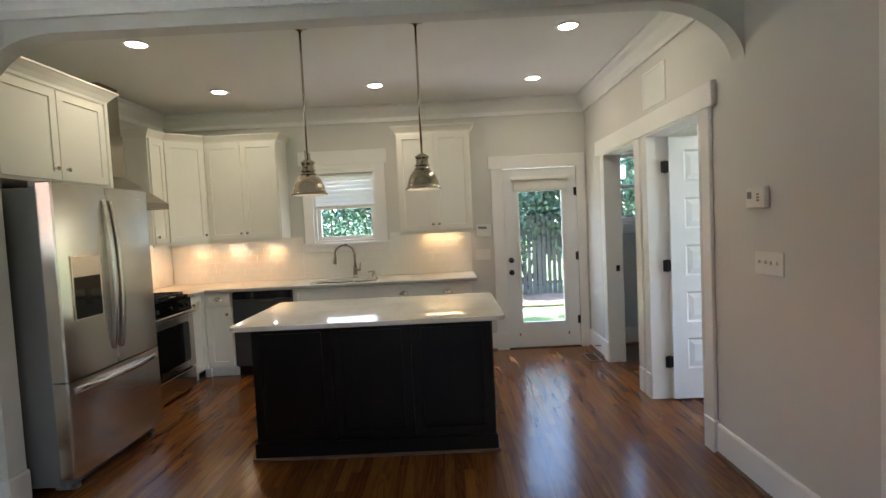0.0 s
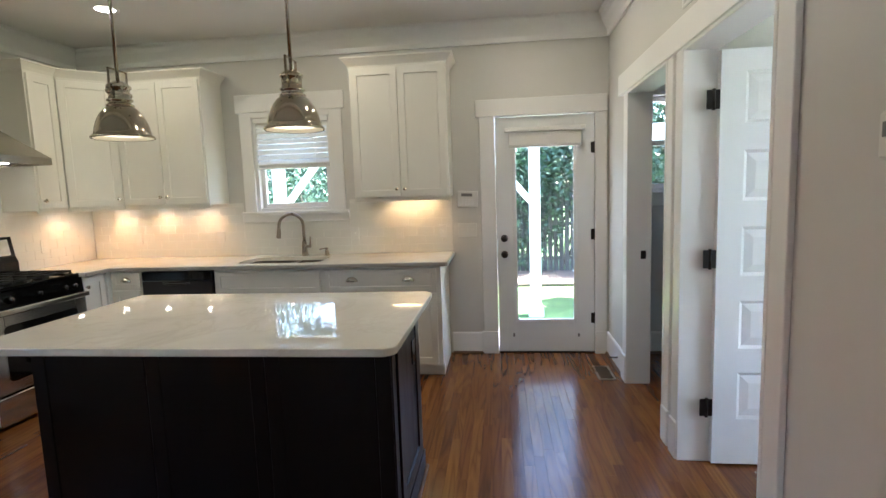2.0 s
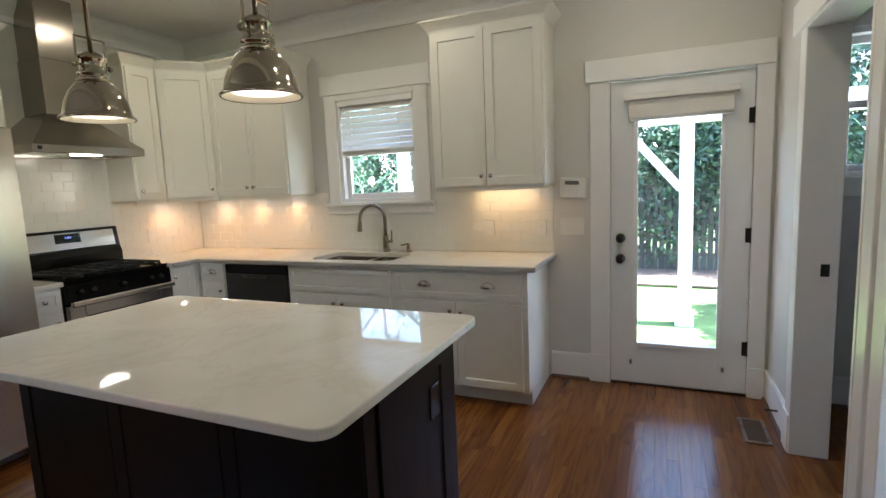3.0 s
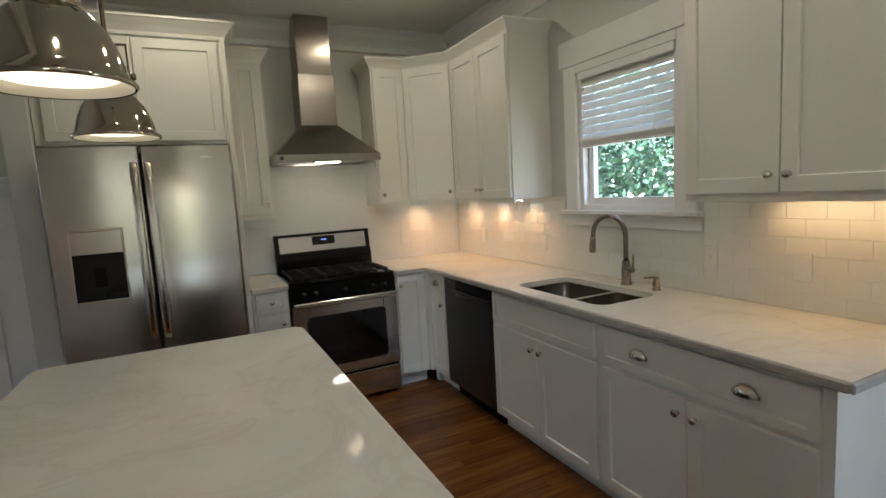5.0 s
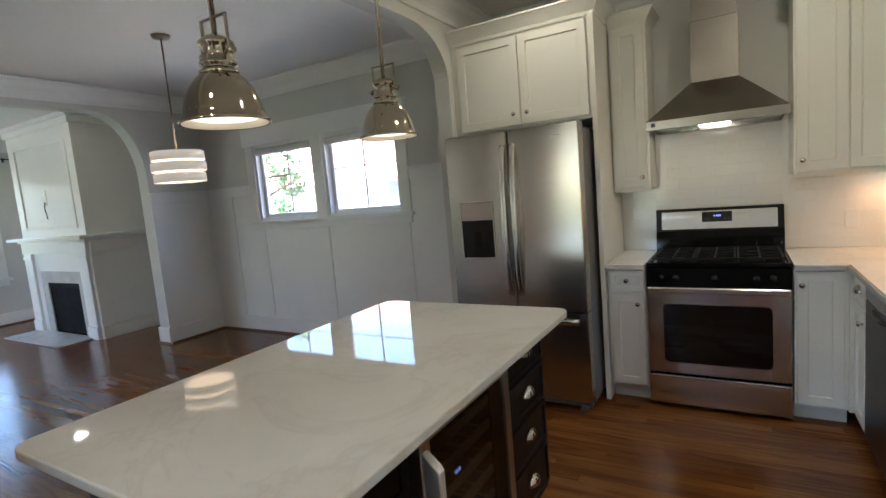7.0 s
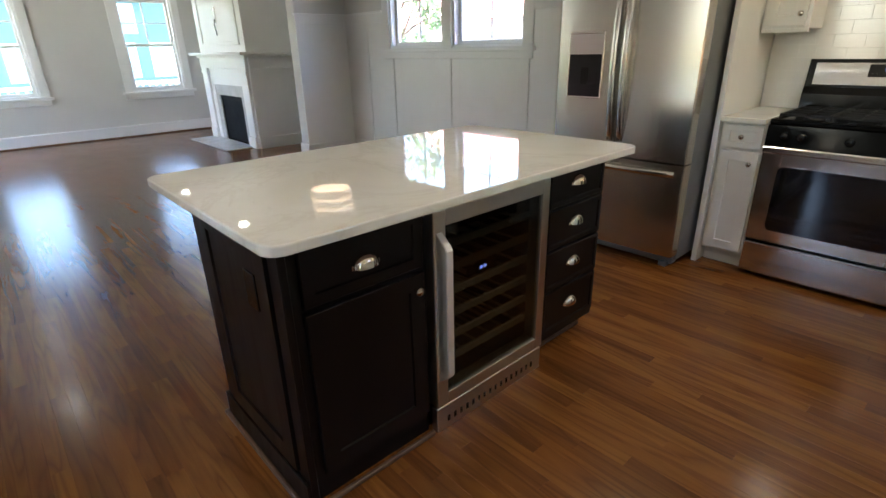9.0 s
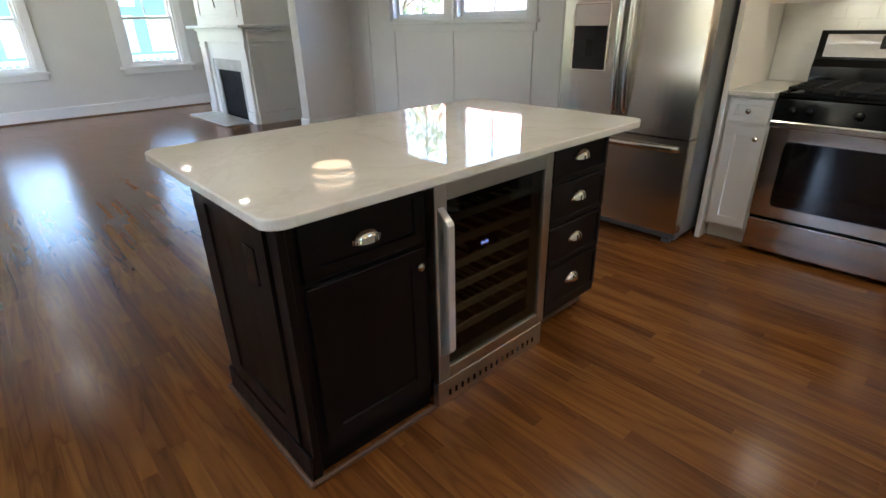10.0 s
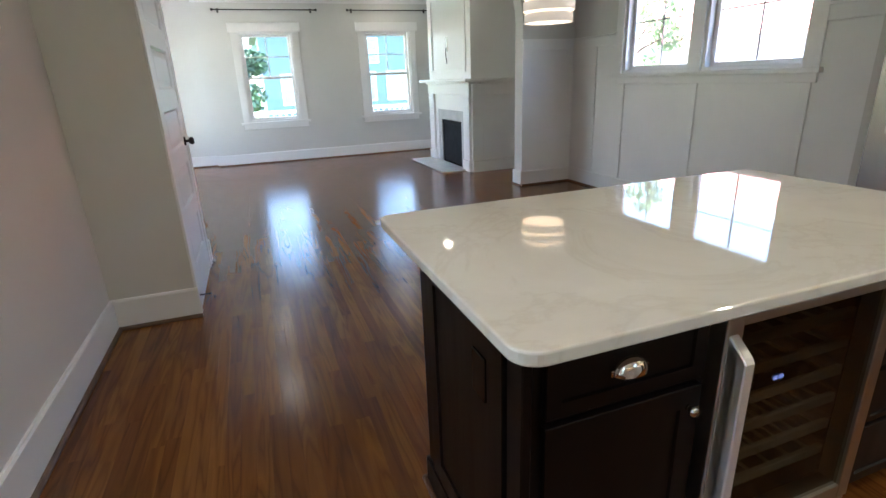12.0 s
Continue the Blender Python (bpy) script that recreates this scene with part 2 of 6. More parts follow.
M_BLACK = surface("black_enamel", (0.005, 0.005, 0.005), 0.14, var=0.2, bump=0, rvar=0.04, spec=0.3)
M_GRATE = surface("cast_iron", (0.012, 0.012, 0.012), 0.55, var=0.2, scale=20, grain=300, bump=0.4, spec=0.2)
M_BLKGLASS = surface("black_glass", (0.006, 0.006, 0.007), 0.06, var=0.1, bump=0, rvar=0.02)
M_BRONZE = surface("dark_bronze", (0.016, 0.013, 0.012), 0.38, 0.6, var=0.2, bump=0.1)
M_TILE = surface("glazed_tile", (0.74, 0.73, 0.68), 0.12, var=0.02, scale=4, grain=40, bump=0.10, rvar=0.04)
M_PANEL = surface("cooktop_black_enamel", (0.004, 0.004, 0.004), 0.12, var=0.2, bump=0, spec=0.12)
M_GROUT = surface("grout", (0.76, 0.75, 0.70), 0.8, var=0.05, scale=12, grain=500, bump=0.4)
M_PLASTIC = surface("white_plastic", (0.72, 0.71, 0.67), 0.4, var=0.02, bump=0.04)
M_GREYPLASTIC = surface("grey_plastic", (0.16, 0.16, 0.16), 0.4, var=0.05, bump=0.04)
M_SLAT = surface("blind_slat", (0.80, 0.80, 0.79), 0.45, var=0.02, bump=0.05)
M_CLOTH = surface("shade_cloth", (0.72, 0.70, 0.66), 0.85, var=0.05, scale=6, grain=900, bump=0.5)
M_LAMPCLOTH = surface("lampshade_cloth", (0.82, 0.78, 0.70), 0.8, var=0.03, scale=6, grain=900, bump=0.4)
# faint emission on the cloth stands in for lamp light shining through it
lit = M_LAMPCLOTH.node_tree.nodes["Principled BSDF"]
lit.inputs["Emission Color"].default_value, lit.inputs["Emission Strength"].default_value = (1.0, 0.84, 0.66, 1), 0.03
M_GLASS = glass_of("window_glass")
M_DARKGLASS = glass_of("smoked_glass", (0.46, 0.44, 0.39))
M_FLOOR = oak("oak_board", True)
M_FLOORS = oak("oak_boards", False)
M_SUBFLOOR = surface("floor_gap", (0.012, 0.007, 0.004), 0.8, var=0.1)
M_CANGLOW = glowing("recessed_lamp_glow", (1.0, 0.92, 0.80), 5.0)
M_HOODGLOW = glowing("hood_lamp_glow", (1.0, 0.90, 0.74), 1.2)
M_LENS = glowing("frosted_lens_glow", (1.0, 0.84, 0.60), 0.20)
M_LED = glowing("blue_display", (0.25, 0.35, 1.0), 0.25)
M_SHADEIN = surface("shade_inner_white", (0.80, 0.74, 0.62), 0.5, var=0.03, bump=0)
M_GRASS = surface("lawn_grass", (0.10, 0.17, 0.05), 0.9, var=0.4, scale=1.2, grain=60, bump=0.8)
M_DIRT = surface("leaf_litter", (0.16, 0.12, 0.09), 0.95, var=0.3, scale=2, grain=80, bump=0.8)
M_FENCE = surface("weathered_fence_wood", (0.065, 0.062, 0.058), 0.85, var=0.25, scale=4, grain=90, bump=0.6, stretch=(1, 1, 0.1))
M_PORCHW = surface("porch_white_paint", (0.80, 0.80, 0.78), 0.5, var=0.03, bump=0.1)
M_DECK = surface("concrete_slab", (0.42, 0.40, 0.37), 0.85, var=0.12, scale=3, grain=120, bump=0.5)
# pale surface of the added slabs that throw daylight indoors
M_BOUNCE = surface("pale_bounce_slab", (0.52, 0.50, 0.47), 0.85, var=0.1, scale=3, grain=120, bump=0.5)
M_BARK = surface("bark", (0.10, 0.075, 0.055), 0.9, var=0.3, scale=8, grain=40, bump=1.0, stretch=(1, 1, 0.2))
M_REGISTER = surface("brown_register", (0.075, 0.05, 0.03), 0.4, 0.5, var=0.15, bump=0.1)
M_LEAF = surface("leaf", (0.042, 0.085, 0.048), 0.36, var=0.4, scale=3, grain=60, bump=0.2)
M_RACK = surface("rack_front_steel", (0.34, 0.34, 0.30), 0.35, 0.3, var=0.05, bump=0.05)
M_HANDLE = surface("bright_handle_steel", (0.84, 0.82, 0.78), 0.34, 0.6, var=0.03, bump=0.03)
M_COOLER = brushed("champagne_steel", (0.58, 0.55, 0.49), 0.30, "x")
M_BRICK = surface("red_roof_tile", (0.46, 0.21, 0.18), 0.85, var=0.25, scale=6, grain=90, bump=0.6)
M_SIDING = surface("white_siding", (0.72, 0.72, 0.71), 0.6, var=0.04, bump=0.1)
M_BLUESIDE = surface("blue_grey_siding", (0.13, 0.18, 0.23), 0.65, var=0.08, bump=0.1)
M_ROOF = surface("asphalt_shingle", (0.09, 0.085, 0.08), 0.9, var=0.25, scale=6, grain=70, bump=0.8)
M_SHOE = surface("worn_shoe_moulding", (0.115, 0.06, 0.03), 0.5, var=0.3, scale=9, bump=0.2)
M_LEAFPALE = surface("pale_leaf", (0.17, 0.25, 0.11), 0.5, var=0.35, scale=3, grain=60, bump=0.2)
M_HEARTH = surface("marble_tile", (0.55, 0.55, 0.54), 0.2, var=0.12, scale=5, grain=200, bump=0.05)
M_FIREBOX = surface("sooty_steel", (0.008, 0.008, 0.008), 0.6, var=0.3, bump=0.2, spec=0.12)

# ---- large structure ----
def wall_x(bm, x0, x1, y0, y1, z0, z1, holes=()):
    """A wall along y with openings (y0, y1, z0, z1) cut through it."""
    cuts = sorted({y0, y1, *[h[0] for h in holes], *[h[1] for h in holes]})
    for a, c in zip(cuts, cuts[1:]):
        hs = [h for h in holes if h[0] <= a and h[1] >= c]
        lo = z0
        for h in sorted(hs, key=lambda q: q[2]):
            if h[2] > lo:
                box(bm, x0, a, lo, x1, c, h[2])
            lo = h[3]
        if lo < z1:
            box(bm, x0, a, lo, x1, c, z1)
    return bm


def wall_y(bm, y0, y1, x0, x1, z0, z1, holes=()):
    """A wall along x with openings (x0, x1, z0, z1) cut through it."""
    cuts = sorted({x0, x1, *[h[0] for h in holes], *[h[1] for h in holes]})
    for a, c in zip(cuts, cuts[1:]):
        hs = [h for h in holes if h[0] <= a and h[1] >= c]
        lo = z0
        for h in sorted(hs, key=lambda q: q[2]):
            if h[2] > lo:
                box(bm, a, y0, lo, c, y1, h[2])
            lo = h[3]
        if lo < z1:
            box(bm, a, y0, lo, c, y1, z1)
    return bm


XE = 3.85   # far side of the rooms beyond the inner wall
WIN_K = (-1.23, -0.51, 1.32, 2.17)
WIN_P = (2.16, 2.92, 1.38, 2.20)
DOOR_B = (0.93, 1.76, 0.0, 2.06)
WIN_D = (-0.10, 1.89, 1.32, 2.165)
WIN_1 = (0.08, 0.95, 0.73, 2.20)
WIN_2 = (-2.05, -1.20, 0.73, 2.20)
D1, D2 = (4.27, 5.10, 0.0, 2.09), (3.20, 4.035, 0.0, 2.09)

wall_back = setting("wall_back", wall_y(bm_new(), YB, YB + WT, XL - WT, XE + WT, 0, ZC, [WIN_K, DOOR_B, WIN_P]), M_WALL, "greige painted kitchen back wall")
wall_left = setting("wall_left", wall_x(bm_new(), XL - WT, XL, YF - 0.3, YB, 0, ZC, [WIN_D]), M_WALL, "greige painted outer wall")
wall_front = setting("wall_front", wall_y(bm_new(), YF - WT, YF, XL, 1.60, 0, ZC, [WIN_1, WIN_2]), M_WALL, "greige painted front wall with two windows")
setting("wall_front_recess", boxes((1.60, YF - 0.30, 0, 3.0, YF - 0.16, ZC)), M_WALL, "recessed stretch of the front wall")
wall_right = setting("wall_right", wall_x(bm_new(), XR, XR2, 1.40, YB, 0, ZC, [D1, D2]), M_WALL, "greige painted inner wall with two doorways")
setting("wall_stair", wall_x(boxes((XR2, 0.30, 0, 2.86, 0.42, ZC)), 2.86, 3.0, YF - 0.16, 0.42, 0, ZC, [(-4.6, -3.1, 0.4, 2.2)]), M_WALL, "greige wall past the closet")
CL0, CL1 = 0.47, 1.33   # closet doorway
setting("wall_closet", wall_x(boxes((1.53, 1.30, 0, XR2, 1.40, ZC), (1.53, 0.30, 0, XR2, 0.42, ZC)), 1.42, 1.53, 0.30, 1.40, 0, ZC, [(CL0, CL1, 0, 2.06)]), M_WALL, "greige walls of the closet that juts out")
setting("wall_rooms", wall_x(boxes((XR2, 2.3, 0, XE, 2.42, ZC)), XE, XE + WT, 2.3, YB, 0, ZC, [(2.46, 3.42, 0.7, 2.2)]), M_WALL, "plain walls of the side rooms")
setting("wall_partition", boxes((XR2, 4.10, 0, XE, 4.22, ZC)), M_WALL, "partition between the side rooms")
setting("ceiling", boxes((XL - WT, YF - 0.3, ZC, XE + WT, YB + WT, ZC + 0.12)), M_CEIL, "flat white painted ceiling")


def arch_beam(name, y0, y1, xa, xb, zs, zt, label):
    """A dropped header with rounded shoulders and, on the outer wall, a short pier."""
    r, n = 0.46, 14
    low = []
    for i in range(n + 1):
        a = math.pi / 2 * i / n
        low.append((xa + r - r * math.cos(a), zs + (zt - zs) * math.sin(a)))
    for i in range(n, -1, -1):
        a = math.pi / 2 * i / n
        low.append((xb - r + r * math.cos(a), zs + (zt - zs) * math.sin(a)))
    bm = boxes((XL, y0, 0, xa, y1, ZC))
    cols = [[bm.verts.new(p) for p in ((x, y0, z), (x, y0, ZC), (x, y1, ZC), (x, y1, z))] for x, z in low]
    for p, q in zip(cols, cols[1:]):
        for k in range(4):
            f = bm.faces.new((p[k], q[k], q[(k + 1) % 4], p[(k + 1) % 4]))
    return setting(name, bm, M_WALL, label)


arch_beam("arch_kitchen", 2.75, 2.87, -2.20, XR, 2.25, 2.58, "rounded archway between kitchen and dining area")
arch_beam("arch_living", -1.21, -1.03, -2.18, 2.86, 1.90, 2.60, "rounded archway between dining and living area")


def crown_run(bm, a, c, inward, z=None):
    """Crown moulding along a straight run from a to c; inward is the way into the room."""
    z = ZC if z is None else z
    a, c, n = Vector((*a, 0)), Vector((*c, 0)), Vector((*inward, 0))
    prof = [(0, 0), (0.105, 0), (0.105, -0.02), (0.086, -0.034), (0.07, -0.07), (0.034, -0.112), (0.02, -0.134), (0.02, -0.175), (0, -0.175)]
    p = [bm.verts.new(a + n * u + Vector((0, 0, z + w))) for u, w in prof]
    q = [bm.verts.new(c + n * u + Vector((0, 0, z + w))) for u, w in prof]
    for i in range(len(prof)):
        bm.faces.new((p[i - 1], p[i], q[i], q[i - 1]))
    bm.faces.new(p)
    bm.faces.new(list(reversed(q)))


cr = bm_new()
for a, c, n in [((XL, 2.87), (XL, YB), (1, 0)), ((XL, YB), (XR, YB), (0, -1)), ((XR, YB), (XR, 2.87), (-1, 0)), ((XL, 2.87), (XR, 2.87), (0, 1)),
                ((XL, -1.03), (XL, 2.75), (1, 0)), ((XL, 2.75), (XR, 2.75), (0, -1)), ((XL, -1.03), (2.86, -1.03), (0, 1)), ((XR, 2.75), (XR, 1.40), (-1, 0)),
                ((XR, 1.40), (1.42, 1.40), (0, 1)), ((1.42, 1.40), (1.42, 0.30), (-1, 0)),
                ((XL, YF), (XL, -1.21), (1, 0)), ((XL, YF), (1.60, YF), (0, 1)), ((XL, -1.21), (2.86, -1.21), (0, -1))]:
    crown_run(cr, a, c, n)
setting("crown_moulding", cr, M_TRIM, "white painted crown moulding")


def base_run(bm, a, c, n, h=0.19, t=0.018, shoe=False):
    a, c, n = Vector((*a, 0)), Vector((*c, 0)), Vector((*n, 0))
    prof = [(0, 0), (t, 0), (t, h - 0.012), (t - 0.006, h), (0, h)] if not shoe else [(t, 0), (t + 0.016, 0), (t + 0.016, 0.010), (t + 0.008, 0.019), (t, 0.021)]
    p = [bm.verts.new(a + n * u + Vector((0, 0, w))) for u, w in prof]
    q = [bm.verts.new(c + n * u + Vector((0, 0, w))) for u, w in prof]
    for i in range(len(prof)):
        bm.faces.new((p[i - 1], p[i], q[i], q[i - 1]))
    bm.faces.new(p)
    bm.faces.new(list(reversed(q)))


bb, sm = bm_new(), bm_new()
for a, c, n in [((0.52, YB), (0.795, YB), (0, -1)), ((XR, 5.23), (XR, YB), (-1, 0)), ((XR, 1.40), (XR, 3.07), (-1, 0)), ((1.402, 1.40), (XR, 1.40), (0, 1)),
                ((1.42, 0.30), (1.42, 0.37), (-1, 0)), ((XL, 2.75), (-2.20, 2.75), (0, -1)), ((-2.20, 2.732), (-2.20, 2.87), (1, 0)),
                ((XL, -1.03), (XL, 2.75), (1, 0)), ((XL, -1.03), (-2.18, -1.03), (0, 1)), ((-2.18, -1.228), (-2.18, -1.012), (1, 0)), ((XL, -1.21), (-2.18, -1.21), (0, -1)),
                ((XL, -2.27), (XL, -1.21), (1, 0)), ((XL, YF), (XL, -4.05), (1, 0)), ((XL, YF), (1.60, YF), (0, 1)), ((1.60, YF - 0.16), (2.86, YF - 0.16), (0, 1)),
                ((XR2, YB), (XE, YB), (0, -1)), ((XR2, 4.22), (XE, 4.22), (0, 1))]:
    base_run(bb, a, c, n)
    base_run(sm, a, c, n, shoe=True)
setting("baseboard", bb, M_TRIM, "tall white painted baseboard")
setting("baseboard_shoe", sm, M_SHOE, "dark-stained wooden shoe moulding along the floor")

# ---- door and window trim ----
def casing_set(name, label, rows):
    return setting(name, boxes(*rows, b=0.003), M_TRIM, label)


P = 0.022
casing_set("trim_back_door", "flat white casing with a tall head board", [
    (0.80, YB - P, 0.20, 0.93, YB, 2.06), (1.76, YB - P, 0.20, 1.855, YB, 2.06), (0.785, YB - P - 0.008, 0, 0.93, YB, 0.20), (1.76, YB - P - 0.008, 0, 1.855, YB, 0.20),
    (0.77, YB - P - 0.01, 2.06, 1.855, YB, 2.20)])
casing_set("trim_inner_doors", "white casings round two doorways under one head board", [
    (XR - P, 5.10, 0.20, XR, 5.21, 2.09), (XR - P, 4.175, 0.20, XR, 4.27, 2.09), (XR - P, 4.035, 0.20, XR, 4.13, 2.09), (XR - P, 3.09, 0.20, XR, 3.20, 2.09),
    (XR - P - 0.01, 5.10, 0, XR, 5.22, 0.20), (XR - P - 0.01, 4.17, 0, XR, 4.27, 0.20), (XR - P - 0.01, 4.035, 0, XR, 4.135, 0.20), (XR - P - 0.01, 3.08, 0, XR, 3.20, 0.20),
    (XR - P - 0.012, 3.03, 2.09, XR, 5.33, 2.235)])
casing_set("door_jambs", "white jambs lining the two doorways", [
    (XR - 0.025, 5.088, 0, XR2 + 0.02, 5.112, 2.09), (XR - 0.025, 4.258, 0, XR2 + 0.02, 4.282, 2.09), (XR - 0.025, 4.023, 0, XR2 + 0.02, 4.047, 2.09), (XR - 0.025, 3.188, 0, XR2 + 0.02, 3.212, 2.09),
    (XR - 0.025, 4.282, 2.072, XR2 + 0.02, 5.088, 2.096), (XR - 0.025, 3.212, 2.072, XR2 + 0.02, 4.023, 2.096)])
casing_set("trim_kitchen_window", "flat white casing with head board and apron", [
    (-1.34, YB - P, 1.32, -1.23, YB, 2.20), (-0.51, YB - P, 1.32, -0.40, YB, 2.20), (-1.37, YB - P - 0.008, 2.20, -0.37, YB, 2.355), (-1.37, YB - 0.05, 1.295, -0.37, YB + 0.02, 1.32), (-1.37, YB - P, 1.225, -0.37, YB, 1.295),
    (-1.23, YB - P, 2.15, -0.51, YB, 2.20)])
casing_set("trim_side_room_window", "flat white casing", [
    (2.06, YB - P, 1.38, 2.16, YB, 2.20), (2.92, YB - P, 1.38, 3.02, YB, 2.20), (2.04, YB - P, 2.20, 3.04, YB, 2.34), (2.04, YB - P - 0.02, 1.27, 3.04, YB, 1.38)])
casing_set("trim_dining_window", "flat white casing with head board and sill", [
    (XL, -0.22, 1.32, XL + P, -0.10, 2.165), (XL, 1.89, 1.32, XL + P, 2.00, 2.165), (XL + 0.002, 0.81, 1.32, XL + P, 0.95, 2.165), (XL, -0.25, 2.165, XL + P + 0.008, 2.03, 2.37), (XL - 0.02, -0.25, 1.285, XL + 0.055, 2.03, 1.32), (XL, -0.22, 1.215, XL + P, 2.00, 1.285)])
for nm, w in (("trim_front_window_1", WIN_1), ("trim_front_window_2", WIN_2)):
    z0, z1 = w[2], w[3]
    casing_set(nm, "flat white casing with head board, sill and apron", [
        (w[0] - 0.12, YF, z0, w[0], YF + P, z1), (w[1], YF, z0, w[1] + 0.12, YF + P, z1), (w[0] - 0.155, YF, z1, w[1] + 0.155, YF + P + 0.008, z1 + 0.15),
        (w[0] - 0.16, YF - 0.02, z0 - 0.04, w[1] + 0.16, YF + 0.06, z0), (w[0] - 0.12, YF, z0 - 0.12, w[1] + 0.12, YF + P, z0 - 0.04)])
casing_set("trim_closet_door", "flat white casing of the closet door", [
    (1.408, CL1, 0, 1.42, CL1 + 0.06, 2.06), (1.408, CL0 - 0.10, 0, 1.42, CL0, 2.06), (1.404, CL0 - 0.13, 2.06, 1.42, CL1 + 0.065, 2.20)])

# board and batten wainscot of the dining area
ws = bm_new()
RAIL = 1.62
for y0, y1 in ((-1.03, -0.22), (2.00, 2.75)):
    box(ws, XL, y0, RAIL, XL + 0.020, y1, RAIL + 0.10, b=0.002)
    box(ws, XL, y0, RAIL + 0.10, XL + 0.034, y1, RAIL + 0.12, b=0.002)
for y in (-0.08, 0.90, 1.93):
    box(ws, XL, y - 0.035, 0.19, XL + 0.016, y + 0.035, 1.22, b=0.002)
box(ws, XL, 2.36, 0.19, XL + 0.016, 2.43, RAIL, b=0.002)
box(ws, XL, -0.62, 0.19, XL + 0.016, -0.55, RAIL, b=0.002)
box(ws, XL, -1.026, RAIL, -2.18, -1.010, RAIL + 0.10, b=0.002)
box(ws, XL, -1.026, RAIL + 0.10, -2.16, -0.996, RAIL + 0.12, b=0.002)
setting("wainscot", ws, M_TRIM, "white board and batten wainscot trim")
setting("wainscot_panel", boxes((XL, -1.03, 0.0, XL + 0.006, 2.75, 1.215), (XL, -1.03, 1.215, XL + 0.006, -0.22, RAIL), (XL, 2.00, 1.215, XL + 0.006, 2.75, RAIL), (XL + 0.006, -1.03, 0.0, -2.18, -1.024, RAIL)), M_TRIM, "white painted wainscot boards")

# ---- windows ----
def sash_window(name, w, y, face, label, grid=False):
    """A double-hung window in a wall along x. face: +1 when the room lies at lower y."""
    x0, x1, z0, z1 = w
    win = tagged(new(name), label, "window", kind="structure")
    win.matrix_world = pose((x0 + x1) / 2, y, z0)
    hw, h, s = (x1 - x0) / 2, z1 - z0, face
    part("window_frame", boxes((-hw, 0, 0, -hw + 0.03, 0.12 * s, h), (hw - 0.03, 0, 0, hw, 0.12 * s, h), (-hw + 0.03, 0, h - 0.03, hw - 0.03, 0.12 * s, h), (-hw + 0.03, 0, 0, hw - 0.03, 0.12 * s, 0.03), b=0.002), M_TRIM, win)
    mid = h * 0.5
    for nm, za, zb, d in (("lower_sash", 0.03, mid + 0.02, 0.045), ("upper_sash", mid - 0.02, h - 0.03, 0.08)):
        a, c = d * s, (d + 0.032) * s
        fr = 0.042
        sash = part(nm, boxes((-hw + 0.03, a, za, -hw + 0.03 + fr, c, zb), (hw - 0.03 - fr, a, za, hw - 0.03, c, zb), (-hw + 0.03 + fr, a, za, hw - 0.03 - fr, c, za + fr), (-hw + 0.03 + fr, a, zb - fr, hw - 0.03 - fr, c, zb), b=0.003), M_TRIM, win)
        pane = part("pane", boxes((-hw + 0.07, (a + c) / 2 - 0.002, za + fr - 0.004, hw - 0.07, (a + c) / 2 + 0.002, zb - fr + 0.004)), M_GLASS, sash, "clear glass pane")
        pane.visible_shadow = False
        if grid and nm == "upper_sash":
            zm, ym = (za + zb) / 2, (a + c) / 2
            part("grille", boxes((-0.009, ym - 0.008, za + fr, 0.009, ym + 0.008, zb - fr), (-hw + 0.07, ym - 0.007, zm - 0.009, hw - 0.07, ym + 0.007, zm + 0.009)), M_TRIM, sash)
    return win


sash_window("window_1", WIN_K, YB, 1, "white double-hung kitchen window over the sink")
sash_window("window_2", WIN_P, YB, 1, "white double-hung window of the side room")
sash_window("window_3", WIN_1, YF, -1, "white double-hung front window", True)
sash_window("window_4", WIN_2, YF, -1, "white double-hung front window beside the fireplace", True)

win_d = tagged(new("window_5"), "pair of white sliding windows with thin grilles", "window", kind="structure")
win_d.matrix_world = pose(XL, WIN_D[0], WIN_D[2])
for y0, y1 in ((0.0, 0.91), (1.05, 1.99)):
    h = WIN_D[3] - WIN_D[2]
    fr = part("window_frame", boxes((-0.13, y0, 0, 0, y0 + 0.03, h), (-0.13, y1 - 0.03, 0, 0, y1, h), (-0.13, y0 + 0.03, 0, 0, y1 - 0.03, 0.03), (-0.13, y0 + 0.03, h - 0.03, 0, y1 - 0.03, h), b=0.002), M_TRIM, win_d)
    sh = part("sash", boxes((-0.10, y0 + 0.03, 0.03, -0.06, y0 + 0.075, h - 0.03), (-0.10, y1 - 0.075, 0.03, -0.06, y1 - 0.03, h - 0.03), (-0.10, y0 + 0.075, 0.03, -0.06, y1 - 0.075, 0.07), (-0.10, y0 + 0.075, h - 0.07, -0.06, y1 - 0.075, h - 0.03), b=0.003), M_TRIM, win_d)
    ym = (y0 + y1) / 2
    part("grille", boxes((-0.086, ym - 0.006, 0.07, -0.074, ym + 0.006, h - 0.07), (-0.086, y0 + 0.075, h * 0.58 - 0.006, -0.074, y1 - 0.075, h * 0.58 + 0.006)), M_GREYPLASTIC, sh)
    g = part("pane", boxes((-0.082, y0 + 0.07, 0.065, -0.078, y1 - 0.07, h - 0.065)), M_GLASS, sh)
    g.visible_shadow = False
    part("shade_roll", tube(bm_new(), [(-0.03, y0 + 0.03, h - 0.07), (-0.03, y1 - 0.03, h - 0.07)], 0.036, 14), M_CLOTH, win_d, "rolled-up cloth shade")

